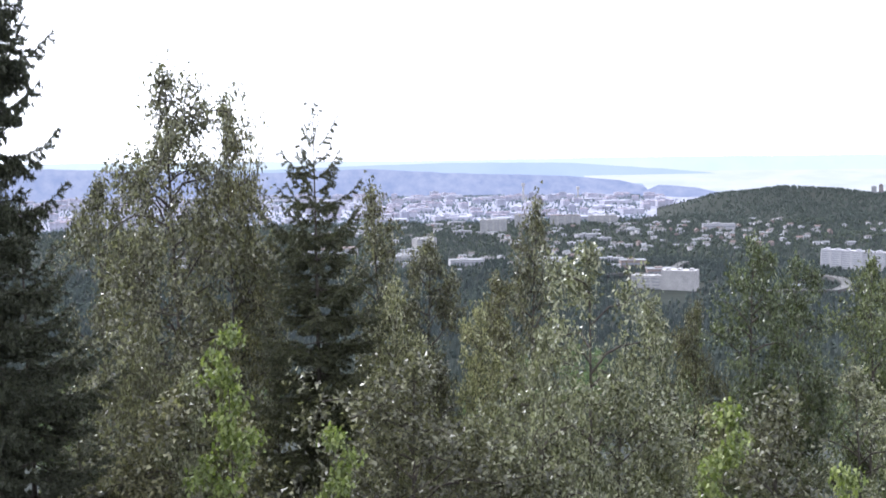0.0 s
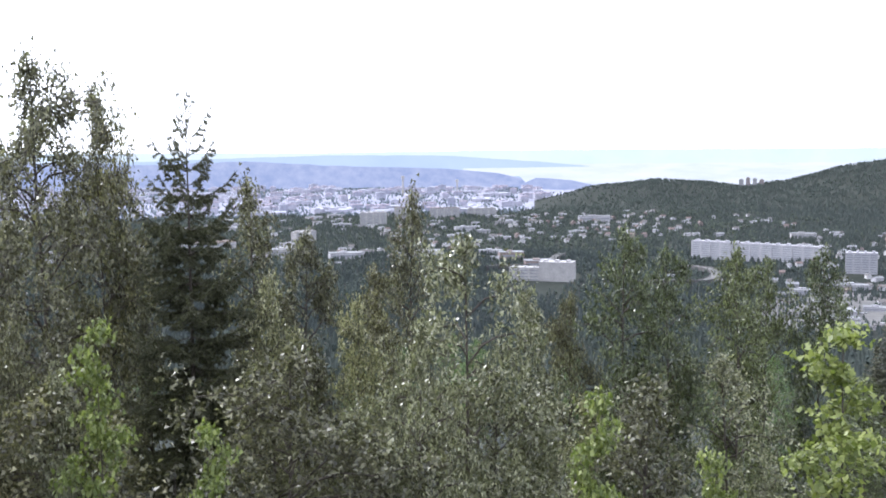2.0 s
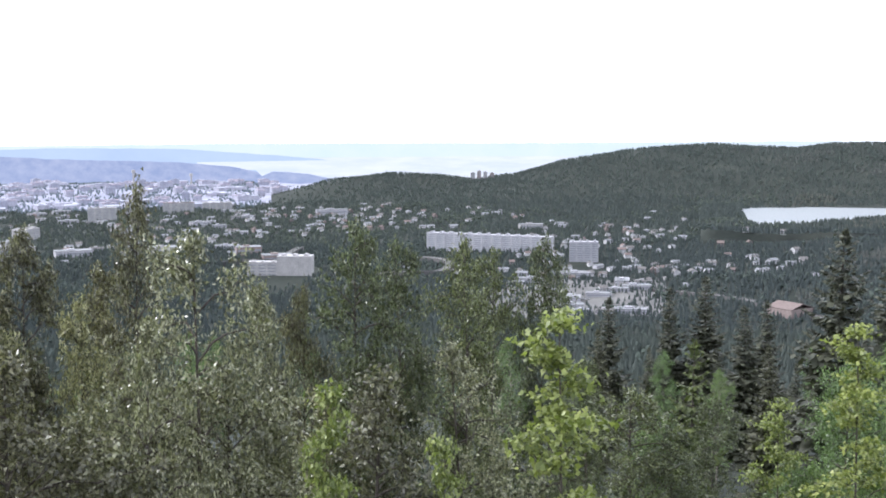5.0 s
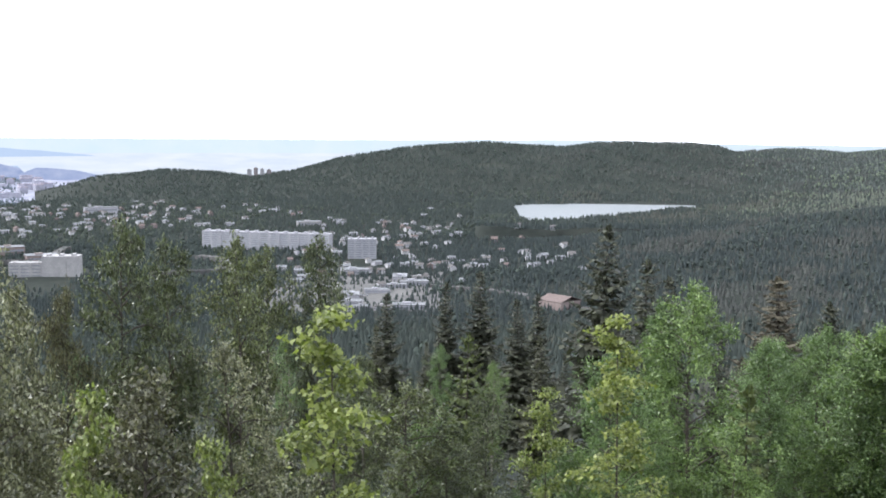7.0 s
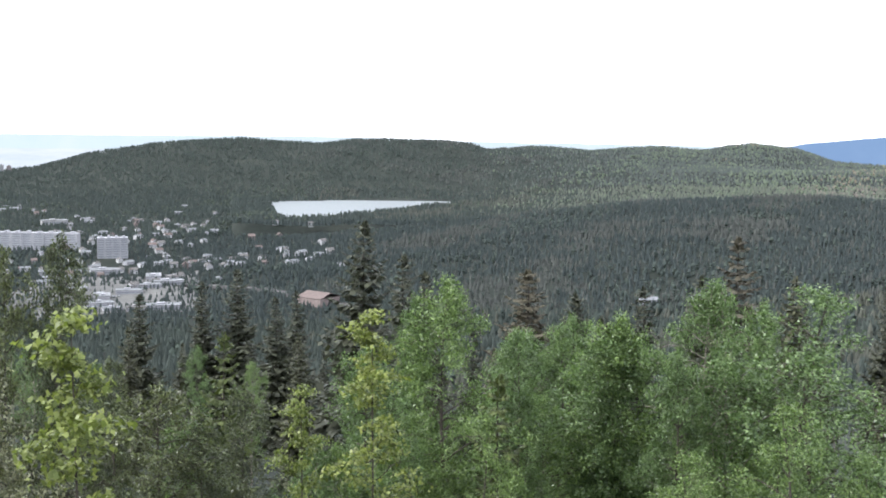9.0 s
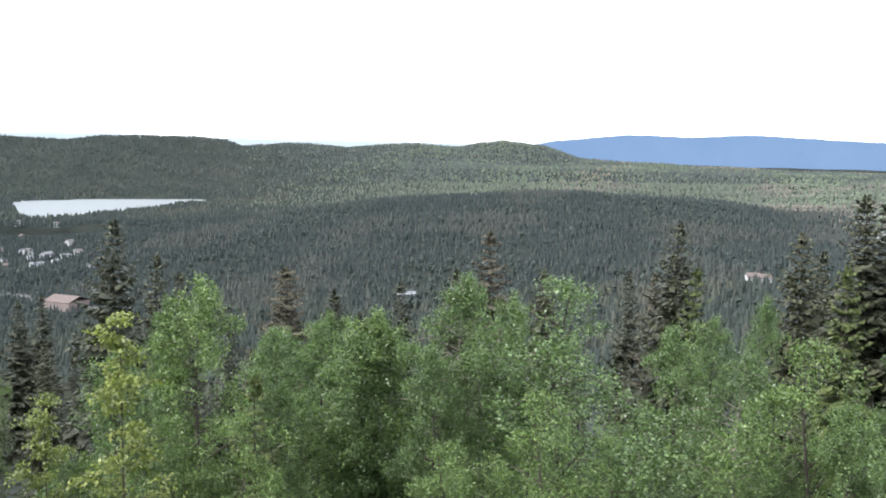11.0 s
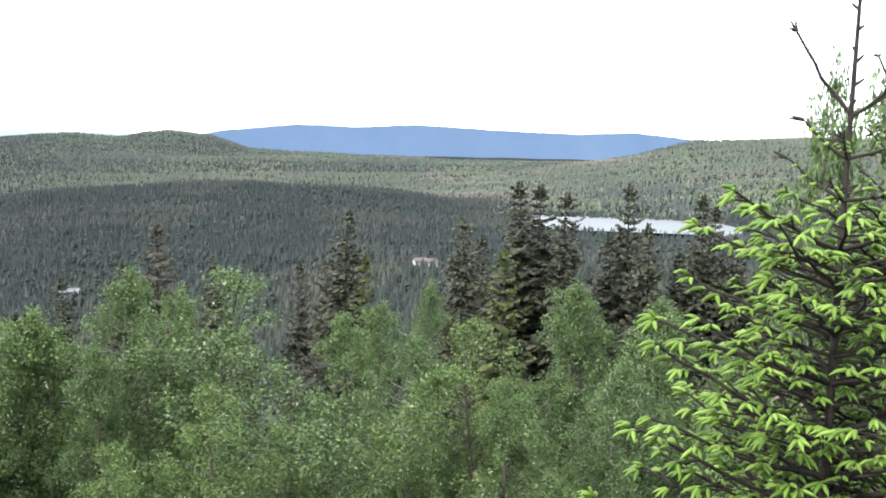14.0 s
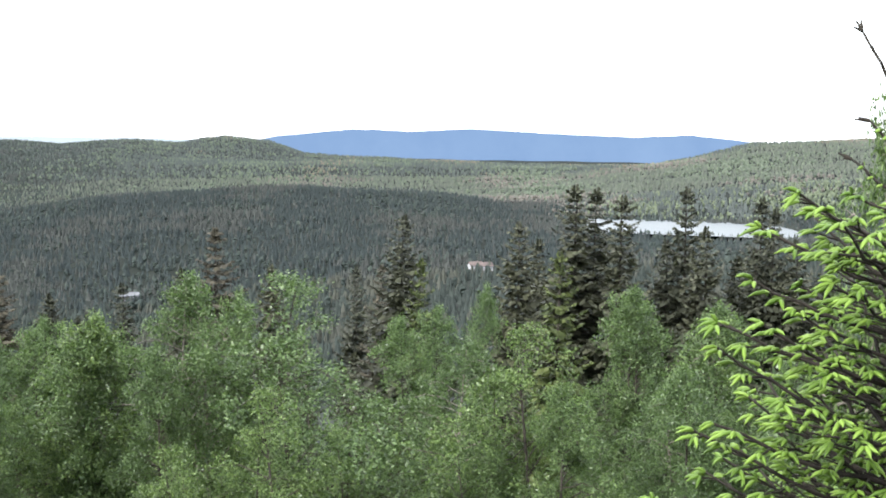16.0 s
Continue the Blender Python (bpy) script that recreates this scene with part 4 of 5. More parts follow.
def plant(kind, b, el, d, turn=0.0, wide=1.0, label="", group=""):
    """Sets a copy of a tree on the ground at a bearing and distance, tall enough that its tip stands el degrees from eye level."""
    src, h0 = KINDS[kind][:2]
    hb = max(-28.0, min(43.0, b))
    base = at(b, d, 0) + at(hb, 0.4, 0)
    z0 = land_z(b, d) - 0.1
    h = EYE + d * math.tan(radians(el)) - z0
    s = h / h0
    m = Matrix.Translation(base + Vector((0, 0, z0))) @ pose(0, 0, 0, 0, 0, turn) @ Matrix.Diagonal((s * wide, s * wide, s, 1))
    ob = copy_thing(src, m)
    return tagged(ob, label or KINDS[kind][2], "tree", group or KINDS[kind][3])


def brush(p0, p1, count, length, g, forward=0.6, wide=0.1):
    """Needles round a twig as slim triangles that lean forward."""
    p0, p1 = np.asarray(p0), np.asarray(p1)
    ax = (p1 - p0) / (np.linalg.norm(p1 - p0) + 1e-9)
    t = g.random((count, 1))
    out = g.normal(size=(count, 3))
    out -= (out @ ax)[:, None] * ax
    out /= np.linalg.norm(out, axis=1, keepdims=True) + 1e-9
    d = out * (1 - forward * 0.5) + ax * forward
    d /= np.linalg.norm(d, axis=1, keepdims=True)
    s = np.cross(d, g.normal(size=(count, 3)))
    s /= np.linalg.norm(s, axis=1, keepdims=True) + 1e-9
    c = p0 + (p1 - p0) * t
    ln = length * g.uniform(0.7, 1.2, (count, 1))
    return np.stack([c - s * ln * wide, c + s * ln * wide, c + d * ln], 1)


def make_young_spruce(seed, height, depth, first, gap, reach0, slope, twig_gap, needle, per_metre, fresh, name="spruce_tree", droop=0.0, lift=0.55, old=None, new_m=None, wide=0.1, reach_max=9.0, crowd=0):
    """A spruce built shoot by shoot for the top depth metres: whorls, side twigs, dark needles, fresh tips."""
    g = np.random.default_rng(seed)
    zz = np.linspace(0, 1, 10)
    stem = np.stack([0.01 * np.sin(zz * 40 + seed), 0.01 * np.cos(zz * 33), zz * height], 1)
    chains = [(stem, 0.0095 * (height * (1 - zz)) ** 0.9 + 0.004, 8)]
    dark, lime = [], []

    def fresh_tip(p, way):
        ln = fresh * g.uniform(0.7, 1.25)
        bend = way + np.array([0, 0, -0.35 - droop])
        bend = bend / np.linalg.norm(bend)
        m = p + way * ln * 0.5
        e = m + bend * ln * 0.5
        ax = (e - p) / np.linalg.norm(e - p)
        sd = np.cross(ax, (0.2, 0.3, 0.9))
        ring = [m + fresh * 0.10 * (math.cos(w) * sd + math.sin(w) * np.cross(ax, sd)) for w in (0, 2.09, 4.19)]
        lime.append(np.array([(q[0], q[1], q[2]) for w in range(3) for q in ((p, ring[w], ring[(w + 1) % 3]), (e, ring[(w + 1) % 3], ring[w]))]))
        for a, b in ((p, m), (m, e)):
            lime.append(brush(a, b, max(6, int(ln * 0.5 * per_metre * 2.0)), needle, g, 0.7, wide * 1.3))

    down = first
    lime.append(brush(stem[-1] - (0, 0, 0.12), stem[-1], int(0.12 * per_metre), needle, g, 0.8, wide))
    k = 0
    while down < depth:
        z0 = height - down
        n = int(g.integers(4, 6) + crowd * (down > 0.9)) if k % 2 == 0 else 3 + crowd * (down > 0.9) - (down < 0.7)
        off = g.uniform(0, 6.283)
        for j in range(n):
            a = off + j * 6.283 / n + g.normal(0, 0.3)
            L = min(reach_max, (reach0 + slope * down)) * g.uniform(0.65, 1.15) * (1 if k % 2 == 0 else 0.6)
            up = lift * 0.6 + 1.5 * math.exp(-(down - first) / 0.5) - 0.12 * down * lift - droop * down * 0.2
            L /= math.sqrt(1 + 0.7 * up * up)
            d = np.array([math.cos(a), math.sin(a), 0])
            q = np.linspace(0, 1, 6)
            bough = np.stack([d[0] * L * q, d[1] * L * q, z0 + L * (up * q - (0.15 + droop) * q * (1 - q) + 0.18 * q ** 3) + 0 * q], 1)
            bough[1:] += g.normal(0, 0.012 * L, (5, 3))
            chains.append((bough, 0.007 * L ** 0.7 * (1 - 0.8 * q) + 0.0015, 5))
            side = np.array([-d[1], d[0], 0])
            s = 0.12 + 0.1 * g.random()
            sgn = 1
            while s < L:
                u = s / L
                p = np.array([np.interp(u, q, bough[:, c]) for c in range(3)])
                tw = (0.48 * (L - s) + 0.08) * g.uniform(0.6, 1.1)
                way = side * sgn * 0.8 + d * 0.65 + np.array([0, 0, g.uniform(-0.35, 0.2) - droop])
                way = way / np.linalg.norm(way)
                e = p + way * tw
                chains.append((np.stack([p, (p + e) / 2 + (0, 0, 0.01), e]), np.array([0.004, 0.003, 0.0015]), 3))
                dark.append(brush(p, e, max(4, int(tw * per_metre)), needle, g, 0.55, wide))
                if fresh:
                    fresh_tip(e, way)
                    for x in np.arange(0.09, tw, 0.11):
                        for sg in (-1, 1):
                            w2 = way * 0.7 + np.cross(way, (0, 0, 1)) * sg * 0.7
                            fresh_tip(p + way * x, w2 / np.linalg.norm(w2))
                elif tw > 0.3:
                    for x in np.arange(0.15, tw, 0.16):
                        for sg in (-1, 1):
                            w2 = way * 0.7 + np.cross(way, (0, 0, 1)) * sg * 0.6 + np.array([0, 0, -0.3 - droop])
                            b2 = p + way * x
                            dark.append(brush(b2, b2 + w2 / np.linalg.norm(w2) * (tw - x + 0.1) * 0.5, max(4, int((tw - x + 0.1) * 0.5 * per_metre)), needle, g, 0.55, wide))
                sgn = -sgn
                s += twig_gap * g.uniform(0.7, 1.3)
            seg = np.stack([bough[:-1], bough[1:]], 1)
            for a0, a1 in seg[1:]:
                dark.append(brush(a0, a1, max(3, int(L / 5 * per_metre * 0.7)), needle, g, 0.55, wide))
            if fresh:
                fresh_tip(bough[-1], d * 0.9 + np.array([0, 0, 0.3]))
        down += gap * g.uniform(0.8, 1.2)
        k += 1
    root = new(name)
    part("trunk", tubes_mesh("trunk", chains, M_BARK), None, root)
    v = np.concatenate(dark).reshape(-1, 3)
    part("foliage", quick_mesh("foliage", v, np.arange(len(v)).reshape(-1, 3), old or M_NEEDLE), None, root)
    v = np.concatenate(lime).reshape(-1, 3)
    part("new_growth", quick_mesh("new_growth", v, np.arange(len(v)).reshape(-1, 3), new_m or M_NEEDLE_NEW), None, root, "soft yellow-green new shoots" if fresh else "")
    return root


def fingers(starts, ways, lengths, radius, sag):
    """Soft shoots: tapered bodies that arch over and droop, all in one array of rings."""
    n, sides = len(starts), 5
    starts, ways, lengths = np.asarray(starts), np.asarray(ways), np.asarray(lengths)[:, None]
    ways = ways / np.linalg.norm(ways, axis=1, keepdims=True)
    s = np.cross(ways, np.array([0.05, 0.02, 1.0]))
    s /= np.linalg.norm(s, axis=1, keepdims=True) + 1e-9
    u = np.cross(ways, s)
    a = np.arange(sides) * 2 * np.pi / sides
    rings = []
    for t, k in ((0, 0.35), (0.3, 1.0), (0.7, 0.85), (1.0, 0.12)):
        c = starts + ways * lengths * t - np.array([0, 0, sag]) * lengths * t * t
        rings.append(c[:, None] + radius * k * (np.cos(a)[None, :, None] * s[:, None] + np.sin(a)[None, :, None] * u[:, None]))
    v = np.stack(rings, 1).reshape(-1, 3)
    f = np.array([(r * sides + k, r * sides + (k + 1) % sides, (r + 1) * sides + (k + 1) % sides, (r + 1) * sides + k) for r in range(3) for k in range(sides)])
    return v, (f[None] + (np.arange(n) * 4 * sides)[:, None, None]).reshape(-1, 4)


def make_shoot_spruce(seed, height, depth, sparse=1.0):
    """A young spruce: bare forked leader, upswept boughs below it, each lined with arching pale new shoots."""
    g = np.random.default_rng(seed)
    zz = np.linspace(0, 1, 14)
    stem = np.stack([-0.035 * (1 - zz) * height * 0.4 + 0.006 * np.sin(zz * 60), 0.006 * np.cos(zz * 47), zz * height], 1)
    chains = [(stem, 0.0075 * (height * (1 - zz)) ** 0.85 + 0.007, 8)]
    starts, ways, lengths, dark = [], [], [], []

    def stem_at(z):
        return np.array([np.interp(z, stem[:, 2], stem[:, c]) for c in range(3)])

    def stub(p, way, ln):
        chains.append((np.stack([p, p + way * ln * 0.5, p + way * ln]), np.array([0.007, 0.006, 0.003]), 4))

    for sx in (-1, 1, -0.3, 0.5):  # buds at the leader's end
        stub(stem[-1] - (0, 0, 0.02), np.array([0.5 * sx, 0.2 * sx, 0.85]), 0.05)
    for down in (0.06, 0.14, 0.22, 0.27, 0.36, 0.44):
        a = g.uniform(0, 6.28)
        stub(stem_at(height - down), np.array([math.cos(a) * 0.7, math.sin(a) * 0.7, 0.5]), g.uniform(0.03, 0.07))
    whorls = [(0.48, 3, 0.40, 1.5), (0.65, 4, 0.27, 0.75), (0.82, 4, 0.30, 0.6)]
    down = 1.02
    while down < depth:
        whorls.append((down, 6, 0.24 + 0.34 * down, 0.50 - 0.05 * down))
        whorls.append((down + 0.09, 4, 0.15 + 0.20 * down, 0.40))
        down += g.uniform(0.15, 0.21)
    for down, n, reach, up in whorls:
        off = 3.1416 + g.normal(0, 0.35)
        for j in range(n):
            a = off + j * 6.283 / n + g.normal(0, 0.22)
            L = reach * g.uniform(0.72, 1.15)
            d = np.array([math.cos(a), math.sin(a), 0])
            q = np.linspace(0, 1, 7)
            p0 = stem_at(height - down)
            rise = up * g.uniform(0.75, 1.2) if down > 0.9 else up * g.uniform(0.85, 1.1) * (1, 0.5, 0.4, 0.5)[j]
            run = L / math.sqrt(1 + rise * rise)
            bough = p0 + np.stack([d[0] * run * q, d[1] * run * q, run * (rise * q * (0.75 + 0.25 * q))], 1)
            bough[1:] += g.normal(0, 0.010 * L, (6, 3))
            chains.append((bough, (0.008 * L ** 0.5 + 0.003) * (1 - 0.6 * q) + 0.0015, 5))
            side = np.array([-d[1], d[0], 0])
            ax = (bough[-1] - p0) / np.linalg.norm(bough[-1] - p0)
            if down < 0.9:
                for k in range(3):
                    stub(bough[-1], ax + g.normal(0, 0.45, 3), 0.035)
                for u in (0.45, 0.62, 0.8):
                    m = np.array([np.interp(u, q, bough[:, c]) for c in range(3)])
                    stub(m, ax * 0.5 + side * g.choice((-1, 1)) * 0.7 + (0, 0, 0.2), g.uniform(0.025, 0.05))
                    if down > 0.6:
                        starts.append(m), ways.append(ax * 0.6 + side * 0.7), lengths.append(0.03)
                continue
            for b0, b1 in zip(bough[1:-1], bough[2:]):
                dark.append(brush(b0, b1, int(22 + 60 * L / 6), 0.013, g, 0.6, 0.16))
            sg, at_ = 1, 0.10 + 0.06 * g.random()
            while at_ < L * 0.97:
                p = np.array([np.interp(at_ / L, q, bough[:, c]) for c in range(3)])
                tw = (0.42 * (L - at_) + 0.05) * g.uniform(0.55, 1.1)
                way = side * sg * 0.75 + ax * 0.75 + np.array([0, 0, g.uniform(-0.25, 0.15)])
                way /= np.linalg.norm(way)
                e = p + way * tw
                chains.append((np.stack([p, (p + e) / 2 + (0, 0, -0.02 * tw), e]), np.array([0.0062, 0.0052, 0.003]), 4))
                dark.append(brush(p, e, int(10 + 260 * tw), 0.014, g, 0.6, 0.16))
                if g.random() < sparse:
                    cr = np.cross(way, (0, 0, 1.0))
                    for w in (way, way * 0.75 + cr * 0.6, way * 0.75 - cr * 0.6):
                        starts.append(e), ways.append(w + g.normal(0, 0.12, 3) + (0, 0, 0.12)), lengths.append(g.uniform(0.06, 0.095))
                    x = 0.09
                    while x < tw:
                        for k in (-1, 1):
                            if g.random() < 0.7:
                                starts.append(p + way * x), ways.append(way * 0.7 + cr * 0.65 * k + g.normal(0, 0.12, 3) + (0, 0, 0.15)), lengths.append(g.uniform(0.04, 0.075))
                        x += 0.085
                sg, at_ = -sg, at_ + g.uniform(0.055, 0.10)
            for k in range(4):
                starts.append(bough[-1]), ways.append(ax + g.normal(0, 0.45, 3)), lengths.append(g.uniform(0.06, 0.095))
    root = new("spruce_tree")
    part("trunk", tubes_mesh("trunk", chains, M_BARK_YOUNG), None, root)
    v = np.concatenate(dark).reshape(-1, 3)
    part("foliage", quick_mesh("foliage", v, np.arange(len(v)).reshape(-1, 3), M_NEEDLE_YOUNG), None, root)
    v, f = fingers(starts, ways, lengths, 0.0105, 0.48)
    part("new_growth", quick_mesh("new_growth", v, f, M_NEEDLE_NEW, True), None, root, "soft yellow-green new shoots")
    return root


def make_maple(seed, height, spread, leaf):
    """A young maple: rising limbs that end in flat layered sprays of broad leaves."""
    g = np.random.default_rng(seed)
    zz = np.linspace(0, 1, 8)
    stem = np.stack([0.05 * np.sin(zz * 6), 0.05 * np.cos(zz * 5) - 0.05, zz * height], 1)
    chains, cs = [(stem, 0.007 * height * (1 - 0.93 * zz) + 0.003, 6)], []
    for k in range(34):
        t = 0.34 + 0.655 * (k + g.random()) / 34
        u = (t - 0.34) / 0.66
        p0 = np.array([np.interp(t, zz, stem[:, c]) for c in range(3)])
        a = g.uniform(0, 6.283)
        L = spread * (0.12 + 0.9 * (1 - u ** 1.5) ** 0.8) * g.uniform(0.55, 1.2)
        d = np.array([math.cos(a), math.sin(a), 0])
        q = np.linspace(0, 1, 4)
        limb = np.stack([p0[0] + d[0] * L * q, p0[1] + d[1] * L * q, p0[2] + L * (0.75 * q - 0.3 * q * q)], 1)
        chains.append((limb, 0.012 * (1 - 0.8 * q) * (1.2 - t) + 0.003, 4))
        for m in range(4):
            f = 1 - 0.24 * m
            c = p0 + (limb[-1] - p0) * f + g.normal(0, 0.10, 3) * (1, 1, 0.6)
            n = 58
            flat = g.normal(0, 1, (n, 3)) * (0.20, 0.20, 0.035) * (0.7 + 0.3 * f)
            flat[:, 2] -= 0.25 * (flat[:, 0] ** 2 + flat[:, 1] ** 2)
            cs.append(c + flat)
    cs = np.concatenate(cs)
    n = len(cs)
    d = g.normal(size=(n, 3)) * (1, 1, 0.25)
    d[:, 2] -= 0.35
    d /= np.linalg.norm(d, axis=1, keepdims=True)
    up = np.array([0, 0, 1.0]) + g.normal(0, 0.35, (n, 3))
    s = np.cross(d, up)
    s /= np.linalg.norm(s, axis=1, keepdims=True) + 1e-9
    ln = (leaf * g.uniform(0.6, 1.25, n))[:, None]
    v = np.stack([cs, cs + d * ln * 0.35 + s * ln * 0.5, cs + d * ln * 0.62 + s * ln * 0.2, cs + d * ln, cs + d * ln * 0.62 - s * ln * 0.2, cs + d * ln * 0.35 - s * ln * 0.5], 1)
    root = new("maple_tree")
    part("trunk", tubes_mesh("trunk", chains, M_BARK), None, root)
    part("crown", quick_mesh("crown", v.reshape(-1, 3), np.arange(n * 6).reshape(-1, 6), M_MAPLE), None, root)
    return root


KINDS = {
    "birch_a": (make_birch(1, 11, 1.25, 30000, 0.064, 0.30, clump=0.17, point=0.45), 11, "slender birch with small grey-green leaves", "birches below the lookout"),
    "birch_b": (make_birch(2, 11, 1.5, 34000, 0.064, 0.25, M_BIRCH_SHEEN, clump=0.17, stems=2, point=0.4), 11, "two-stemmed birch with glossy pale leaves", "birches below the lookout"),
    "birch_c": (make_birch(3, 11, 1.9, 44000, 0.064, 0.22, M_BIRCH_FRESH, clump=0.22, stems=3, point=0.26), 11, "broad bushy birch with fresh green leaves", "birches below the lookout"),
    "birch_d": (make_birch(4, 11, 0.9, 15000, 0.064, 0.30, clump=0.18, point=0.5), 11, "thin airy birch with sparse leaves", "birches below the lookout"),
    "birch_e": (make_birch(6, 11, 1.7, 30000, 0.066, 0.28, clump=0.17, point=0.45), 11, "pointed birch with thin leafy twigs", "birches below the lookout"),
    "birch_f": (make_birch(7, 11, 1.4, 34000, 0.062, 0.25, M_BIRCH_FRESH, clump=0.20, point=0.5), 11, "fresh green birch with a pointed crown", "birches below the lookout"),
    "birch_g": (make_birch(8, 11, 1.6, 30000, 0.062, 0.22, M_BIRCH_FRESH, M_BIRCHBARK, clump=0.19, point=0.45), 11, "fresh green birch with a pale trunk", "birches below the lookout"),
    "birch_p": (make_birch(9, 11, 1.2, 24000, 0.066, 0.30, M_BIRCH_SHEEN, clump=0.17, point=0.45), 11, "slender birch with glossy pale leaves", "birches below the lookout"),
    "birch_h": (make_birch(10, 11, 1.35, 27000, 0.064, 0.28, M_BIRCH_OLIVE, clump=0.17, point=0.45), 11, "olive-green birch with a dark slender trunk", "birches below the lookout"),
    "maple_a": (make_maple(5, 11, 1.5, 0.105), 11, "young maple with bright yellow-green leaves", "maples below the lookout"),
    "spruce_a": (make_spruce(11, 20, 4.3, 34, M_NEEDLE, detail=1.3), 20, "dark green spruce with drooping boughs", "spruces on the slope"),
    "spruce_b": (make_spruce(12, 20, 3.5, 36, M_NEEDLE, detail=1.3, ragged=0.35), 20, "slim dark ragged spruce", "spruces on the slope"),
    "spruce_c": (make_spruce(13, 20, 4.0, 30, M_NEEDLE_DRY, detail=1.2, ragged=0.4), 20, "half-dead brownish spruce with thin boughs", "spruces on the slope"),
    "spruce_n": (make_young_spruce(14, 18, 8.0, 0.30, 0.22, 0.30, 0.40, 0.085, 0.060, 330, 0.0, lift=0.7, droop=0.14, wide=0.18, reach_max=1.4, crowd=1, old=M_NEEDLE_YOUNG, new_m=M_NEEDLE_YOUNG), 18, "dark spruce with a bare pointed leader", "spruces on the slope"),
    "spruce_y": (make_spruce(15, 12, 2.4, 26, M_NEEDLE_MID, detail=1.2, ragged=0.35), 12, "young spruce with fresh yellow-green shoots", "spruces on the slope"),
    "spruce_near": (make_shoot_spruce(16, 13, 3.4), 13, "young spruce covered in bright new shoots", "spruces beside the lookout"),
    "spruce_beside": (make_shoot_spruce(23, 13, 3.4, 0.6), 13, "young spruce with a brown trunk and pale shoots", "spruces beside the lookout"),
}

# kind, bearing, elevation of the tip, distance, width
TREES = [  # birches and maples close below the lookout
    ("birch_e", -43.35, 3.5, 17, 0.66), ("birch_e", -40.55, 2.1, 17.5, 0.36), ("birch_e", -44.74, -4.08, 15, 0.62), ("birch_a", -40.56, -1.69, 18, 0.76),
    ("birch_a", -46.76, -1.54, 22, 0.59), ("birch_d", -33.40, -2.26, 18, 0.57), ("birch_a", -30.44, -5.03, 17, 0.56), ("birch_p", -32.22, -7.29, 15, 0.52),
    ("birch_d", -25.11, -3.10, 15, 0.46), ("birch_b", -22.57, -5.46, 13.5, 0.70), ("birch_p", -19.62, -8.09, 15, 0.53), ("birch_b", -24.74, -9.66, 12.5, 0.52),
    ("birch_p", -27.90, -8.50, 16, 0.47), ("birch_a", -27.02, -6.80, 19, 0.60), ("birch_h", -14.73, -5.22, 16, 0.57), ("birch_h", -12.73, -6.17, 16.5, 0.53),
    ("birch_h", -9.35, -6.01, 18, 0.56), ("birch_h", -7.82, -6.56, 20, 0.57), ("birch_h", -5.23, -5.97, 20, 0.52), ("birch_e", -17.33, -8.30, 17, 0.41),
    ("birch_e", -44.66, -9.07, 13, 0.39), ("birch_p", -42.83, -11.39, 12, 0.45), ("birch_d", -38.53, -8.24, 16, 0.43), ("maple_a", -4.75, -9.14, 11.3, 0.60),
    ("maple_a", -40.93, -8.70, 10.9, 0.36), ("maple_a", -16.21, -12.93, 10.1, 0.36), ("maple_a", -35.55, -14.12, 10.1, 0.36), 
    ("maple_a", -10.33, -15.50, 10.9, 0.36), ("maple_a", 9.58, -9.35, 19.0, 0.65), ("maple_a", 6.06, -13.12, 19.0, 0.54),
    ("birch_h", -0.94, -13.20, 24, 1.17), ("birch_h", -3.26, -11.78, 30, 0.64), ("birch_f", 13.46, -7.96, 27, 1.06), ("birch_f", 11.82, -8.86, 28, 0.60),
    ("birch_f", 16.95, -10.43, 34, 0.92), ("birch_f", 19.32, -10.02, 36, 0.94), ("birch_f", 22.14, -9.56, 30, 1.09), ("birch_f", 17.04, -10.48, 36, 1.06),
    ("birch_f", 21.77, -10.32, 30, 1.13), ("birch_g", 26.98, -7.76, 29, 0.86), ("birch_c", 31.93, -7.98, 28, 1.39), ("birch_f", 29.05, -8.56, 33, 0.67),
    ("birch_f", 22.22, -10.16, 30, 1.20), ("birch_g", 26.52, -7.84, 29, 0.86), ("birch_f", 19.79, -9.59, 40, 0.82), ("birch_f", 37.09, -9.81, 34, 0.98),
    ("birch_f", 39.04, -9.29, 36, 0.83), ("birch_f", 41.50, -8.18, 40, 0.59), ("birch_g", 40.52, -11.03, 27, 0.99), ("birch_c", 42.97, -10.32, 25, 1.00),
    ("birch_f", 48.94, -8.12, 36, 0.93), ("birch_f", 48.83, -8.19, 36, 0.97), ("birch_g", 53.00, -8.74, 30, 0.98), ("birch_f", 53.37, -8.97, 30, 1.14),
    ("birch_f", 56.54, -11.30, 28, 1.03), ("birch_f", 51.50, -11.88, 26, 0.99), ("birch_f", 24.98, -11.28, 27, 0.85), ("birch_f", 9.39, -11.54, 24, 0.90),
    ("birch_f", 17.54, -10.41, 38, 1.00),
]
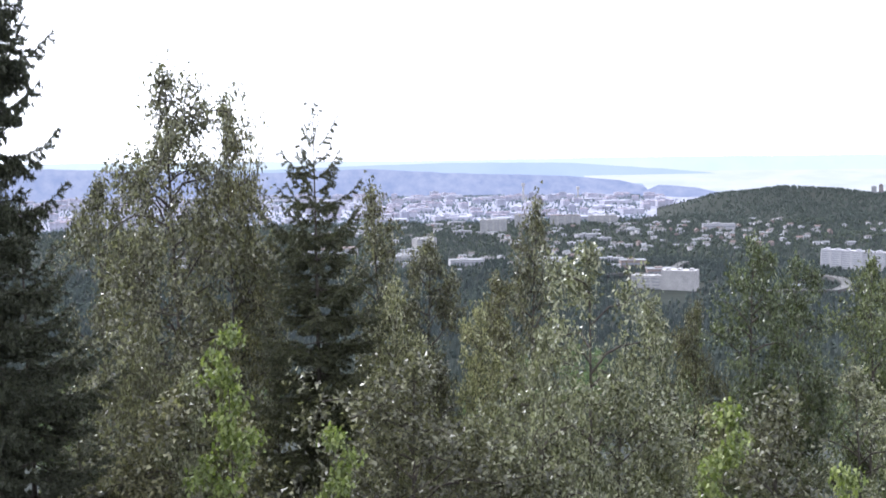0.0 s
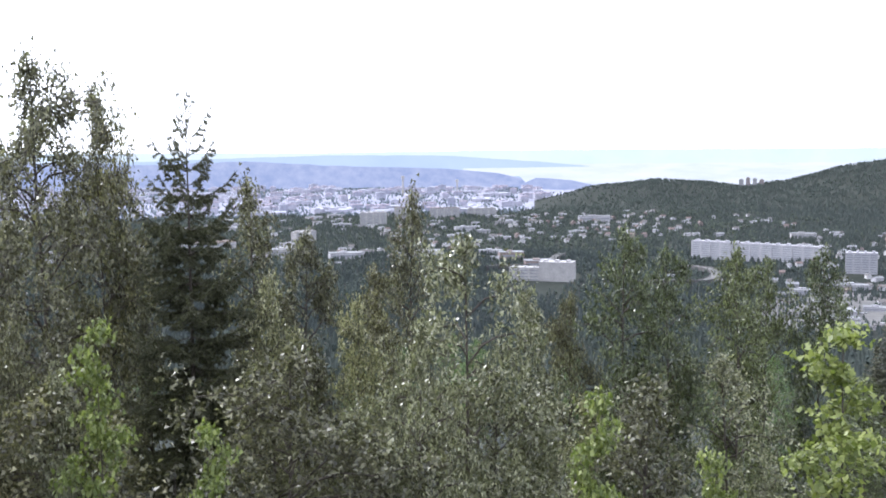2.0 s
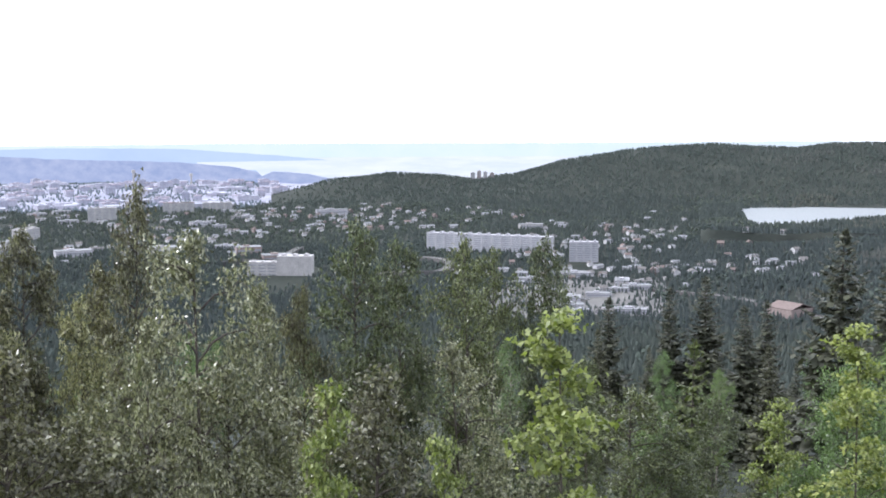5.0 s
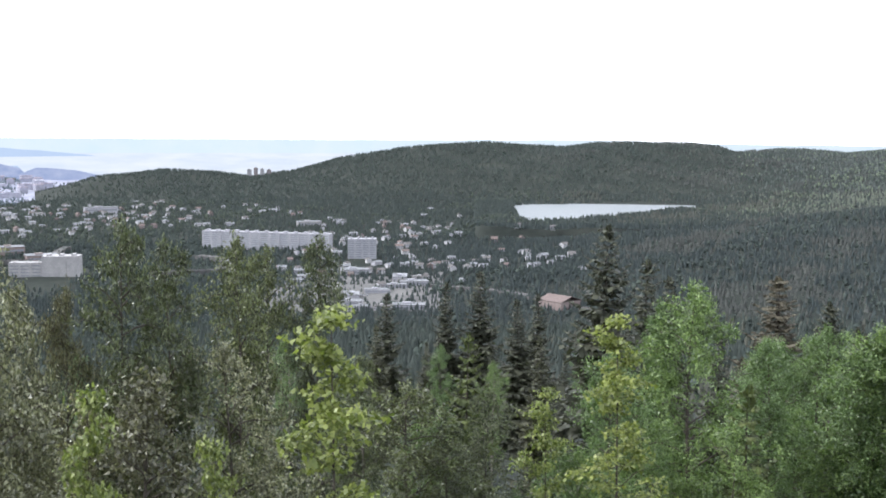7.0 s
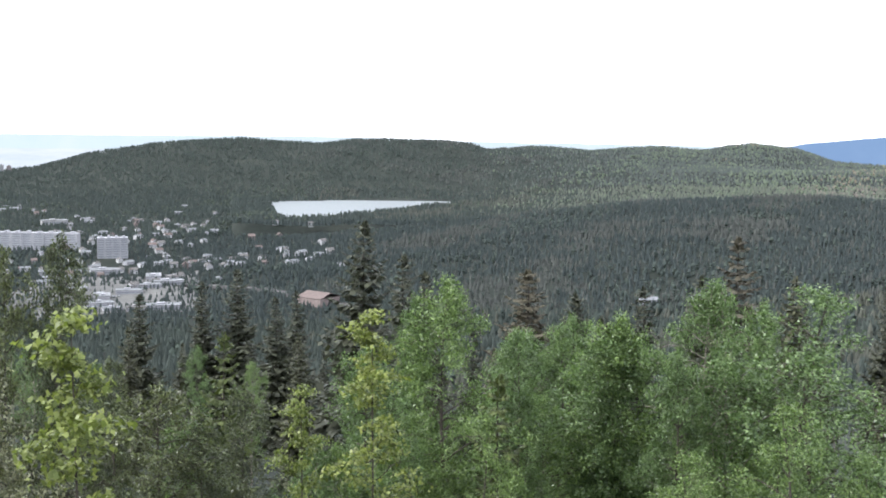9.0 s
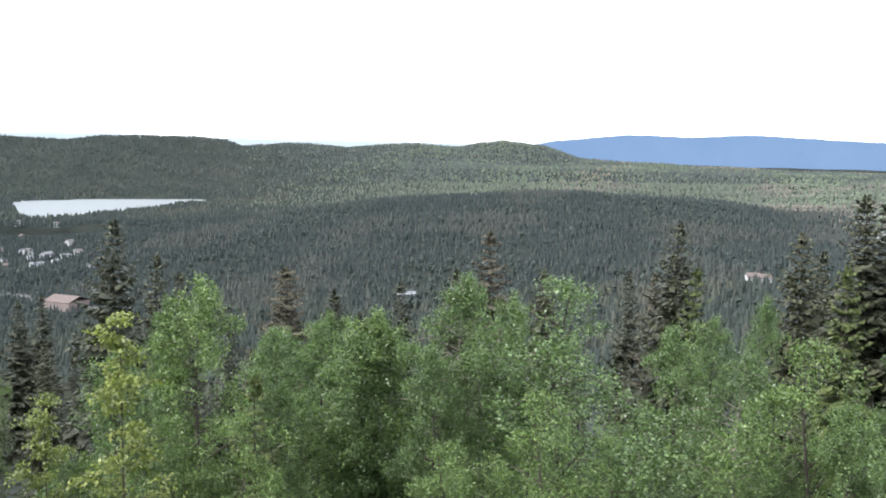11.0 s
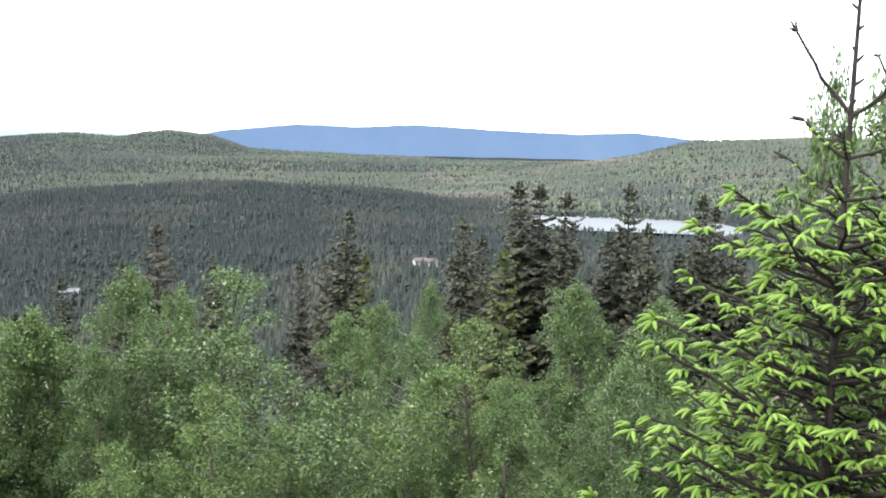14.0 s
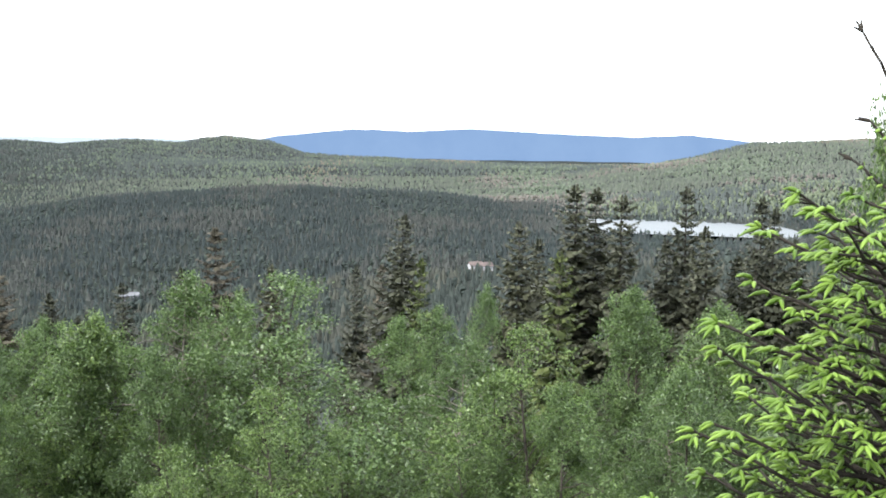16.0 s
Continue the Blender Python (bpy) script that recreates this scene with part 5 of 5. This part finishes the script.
TREES += [  # spruces
    ("spruce_n", -52.1, 17.28, 12, 0.62), ("spruce_n", -50.3, -2.0, 12.5, 0.95), ("spruce_n", -36.24, 2.12, 15, 0.85), ("spruce_b", -1.96, -8.37, 150, 1.00), ("spruce_b", 1.08, -7.79, 165, 0.90),
    ("spruce_b", 2.81, -7.20, 165, 1.00), ("spruce_b", 4.70, -8.61, 150, 1.00), ("spruce_b", 5.76, -8.31, 155, 0.90), ("spruce_a", 9.20, -4.77, 66, 0.85),
    ("spruce_b", 11.20, -6.48, 72, 0.90), ("spruce_b", 12.28, -7.30, 80, 0.80), ("spruce_y", 2.20, -10.35, 40, 0.90), ("spruce_c", 17.50, -7.11, 88, 1.10),
    ("spruce_a", 19.91, -8.22, 86, 0.80), ("spruce_b", 21.24, -9.36, 84, 0.80), ("spruce_c", 17.54, -7.19, 90, 1.10), ("spruce_a", 20.00, -8.32, 86, 0.80),
    ("spruce_b", 23.33, -7.80, 87, 0.90), ("spruce_a", 26.14, -7.12, 86, 0.70), ("spruce_c", 27.83, -5.16, 86, 1.00), ("spruce_a", 30.57, -6.97, 84, 0.80),
    ("spruce_b", 14.80, -10.10, 70, 0.80), ("spruce_b", 21.61, -9.62, 90, 0.70), ("spruce_b", 34.86, -7.06, 95, 0.70), ("spruce_a", 37.26, -4.42, 82, 0.85),
    ("spruce_y", 38.15, -6.65, 60, 0.80), ("spruce_a", 43.06, -4.71, 78, 0.85), ("spruce_y", 45.14, -6.19, 45, 1.00), ("spruce_b", 45.86, -2.78, 82, 1.00),
    ("spruce_b", 46.93, -2.90, 84, 1.00), ("spruce_b", 48.28, -3.28, 80, 0.95), ("spruce_b", 51.40, -2.76, 80, 0.80), ("spruce_a", 50.44, -5.33, 80, 0.80),
    ("spruce_a", 52.39, -4.69, 76, 0.80), ("spruce_b", 55.00, -3.16, 80, 0.80), ("spruce_a", 53.89, -6.10, 84, 0.80), ("spruce_y", 16.14, -12.47, 24, 0.90),
    ("spruce_a", 54.76, -5.65, 78, 0.80), ("spruce_a", 56.67, -5.16, 78, 0.90), ("spruce_a", 58.45, -5.63, 80, 0.90), ("spruce_b", 55.64, -3.66, 78, 0.70),
    ("spruce_a", 60.56, -5.25, 78, 0.90), ("spruce_a", 63.15, -5.11, 80, 0.90), ("spruce_a", 54.09, -6.11, 84, 0.80), ("spruce_b", 44.09, -5.55, 86, 0.80),
    ("spruce_c", 36.13, -7.01, 90, 0.80),
]
TREES += [  # beside the lookout
    ("birch_g", 64.13, 3.71, 8.5, 0.55), ("birch_g", 60.68, 2.10, 9.5, 0.32),
]
for k, (kind, b, el, d, wide) in enumerate(TREES):
    plant(kind, b, el, d, (k * 67) % 360, wide * (1.25 if kind in ("spruce_a", "spruce_b", "spruce_c") else 1.0))
plant("spruce_near", 61.67, 6.48, 5.0, -61.7)
plant("spruce_beside", 64.53, 5.25, 5.6, -64.5, 0.9)

# the understorey that closes the canopy, and the woods further down the slope
trng = random.Random(21)
for k in range(26):
    b = -54 + 50 * (k + trng.random()) / 26
    if abs(b + 36.3) < 3.6 or abs(b + 5.8) < 3.2:
        continue
    plant(trng.choice(("birch_a", "birch_b", "birch_d", "birch_p", "birch_e") if b > -41 else ("birch_a", "birch_e", "spruce_n")), b, trng.uniform(-15.5, -11.0), trng.uniform(12, 18), trng.uniform(0, 360), trng.uniform(0.8, 1.1))
for k in range(30):
    b = -4 + 66 * (k + trng.random()) / 30
    plant(trng.choice(("birch_f", "birch_g", "birch_f", "birch_c") if b > 4 else ("birch_h", "birch_f")), b, trng.uniform(-16.5, -13.0), trng.uniform(23, 32), trng.uniform(0, 360), trng.uniform(0.8, 1.1))
for k in range(30):
    b = -8 + 74 * (k + trng.random()) / 30
    plant(trng.choice(("birch_f", "birch_g", "spruce_b", "spruce_a", "spruce_b", "spruce_c")), b, trng.uniform(-12.0, -9.8), trng.uniform(50, 130), trng.uniform(0, 360), 0.9)
for k in range(34):
    b = -52 + 60 * (k + trng.random()) / 34
    plant(trng.choice(("spruce_b", "birch_f", "spruce_a", "birch_g")), b, trng.uniform(-12.5, -9.8), trng.uniform(90, 300), trng.uniform(0, 360), 1.0)
for kind in KINDS:
    src = KINDS[kind][0]
    for o in (src, *src.children_recursive):
        bpy.data.objects.remove(o)
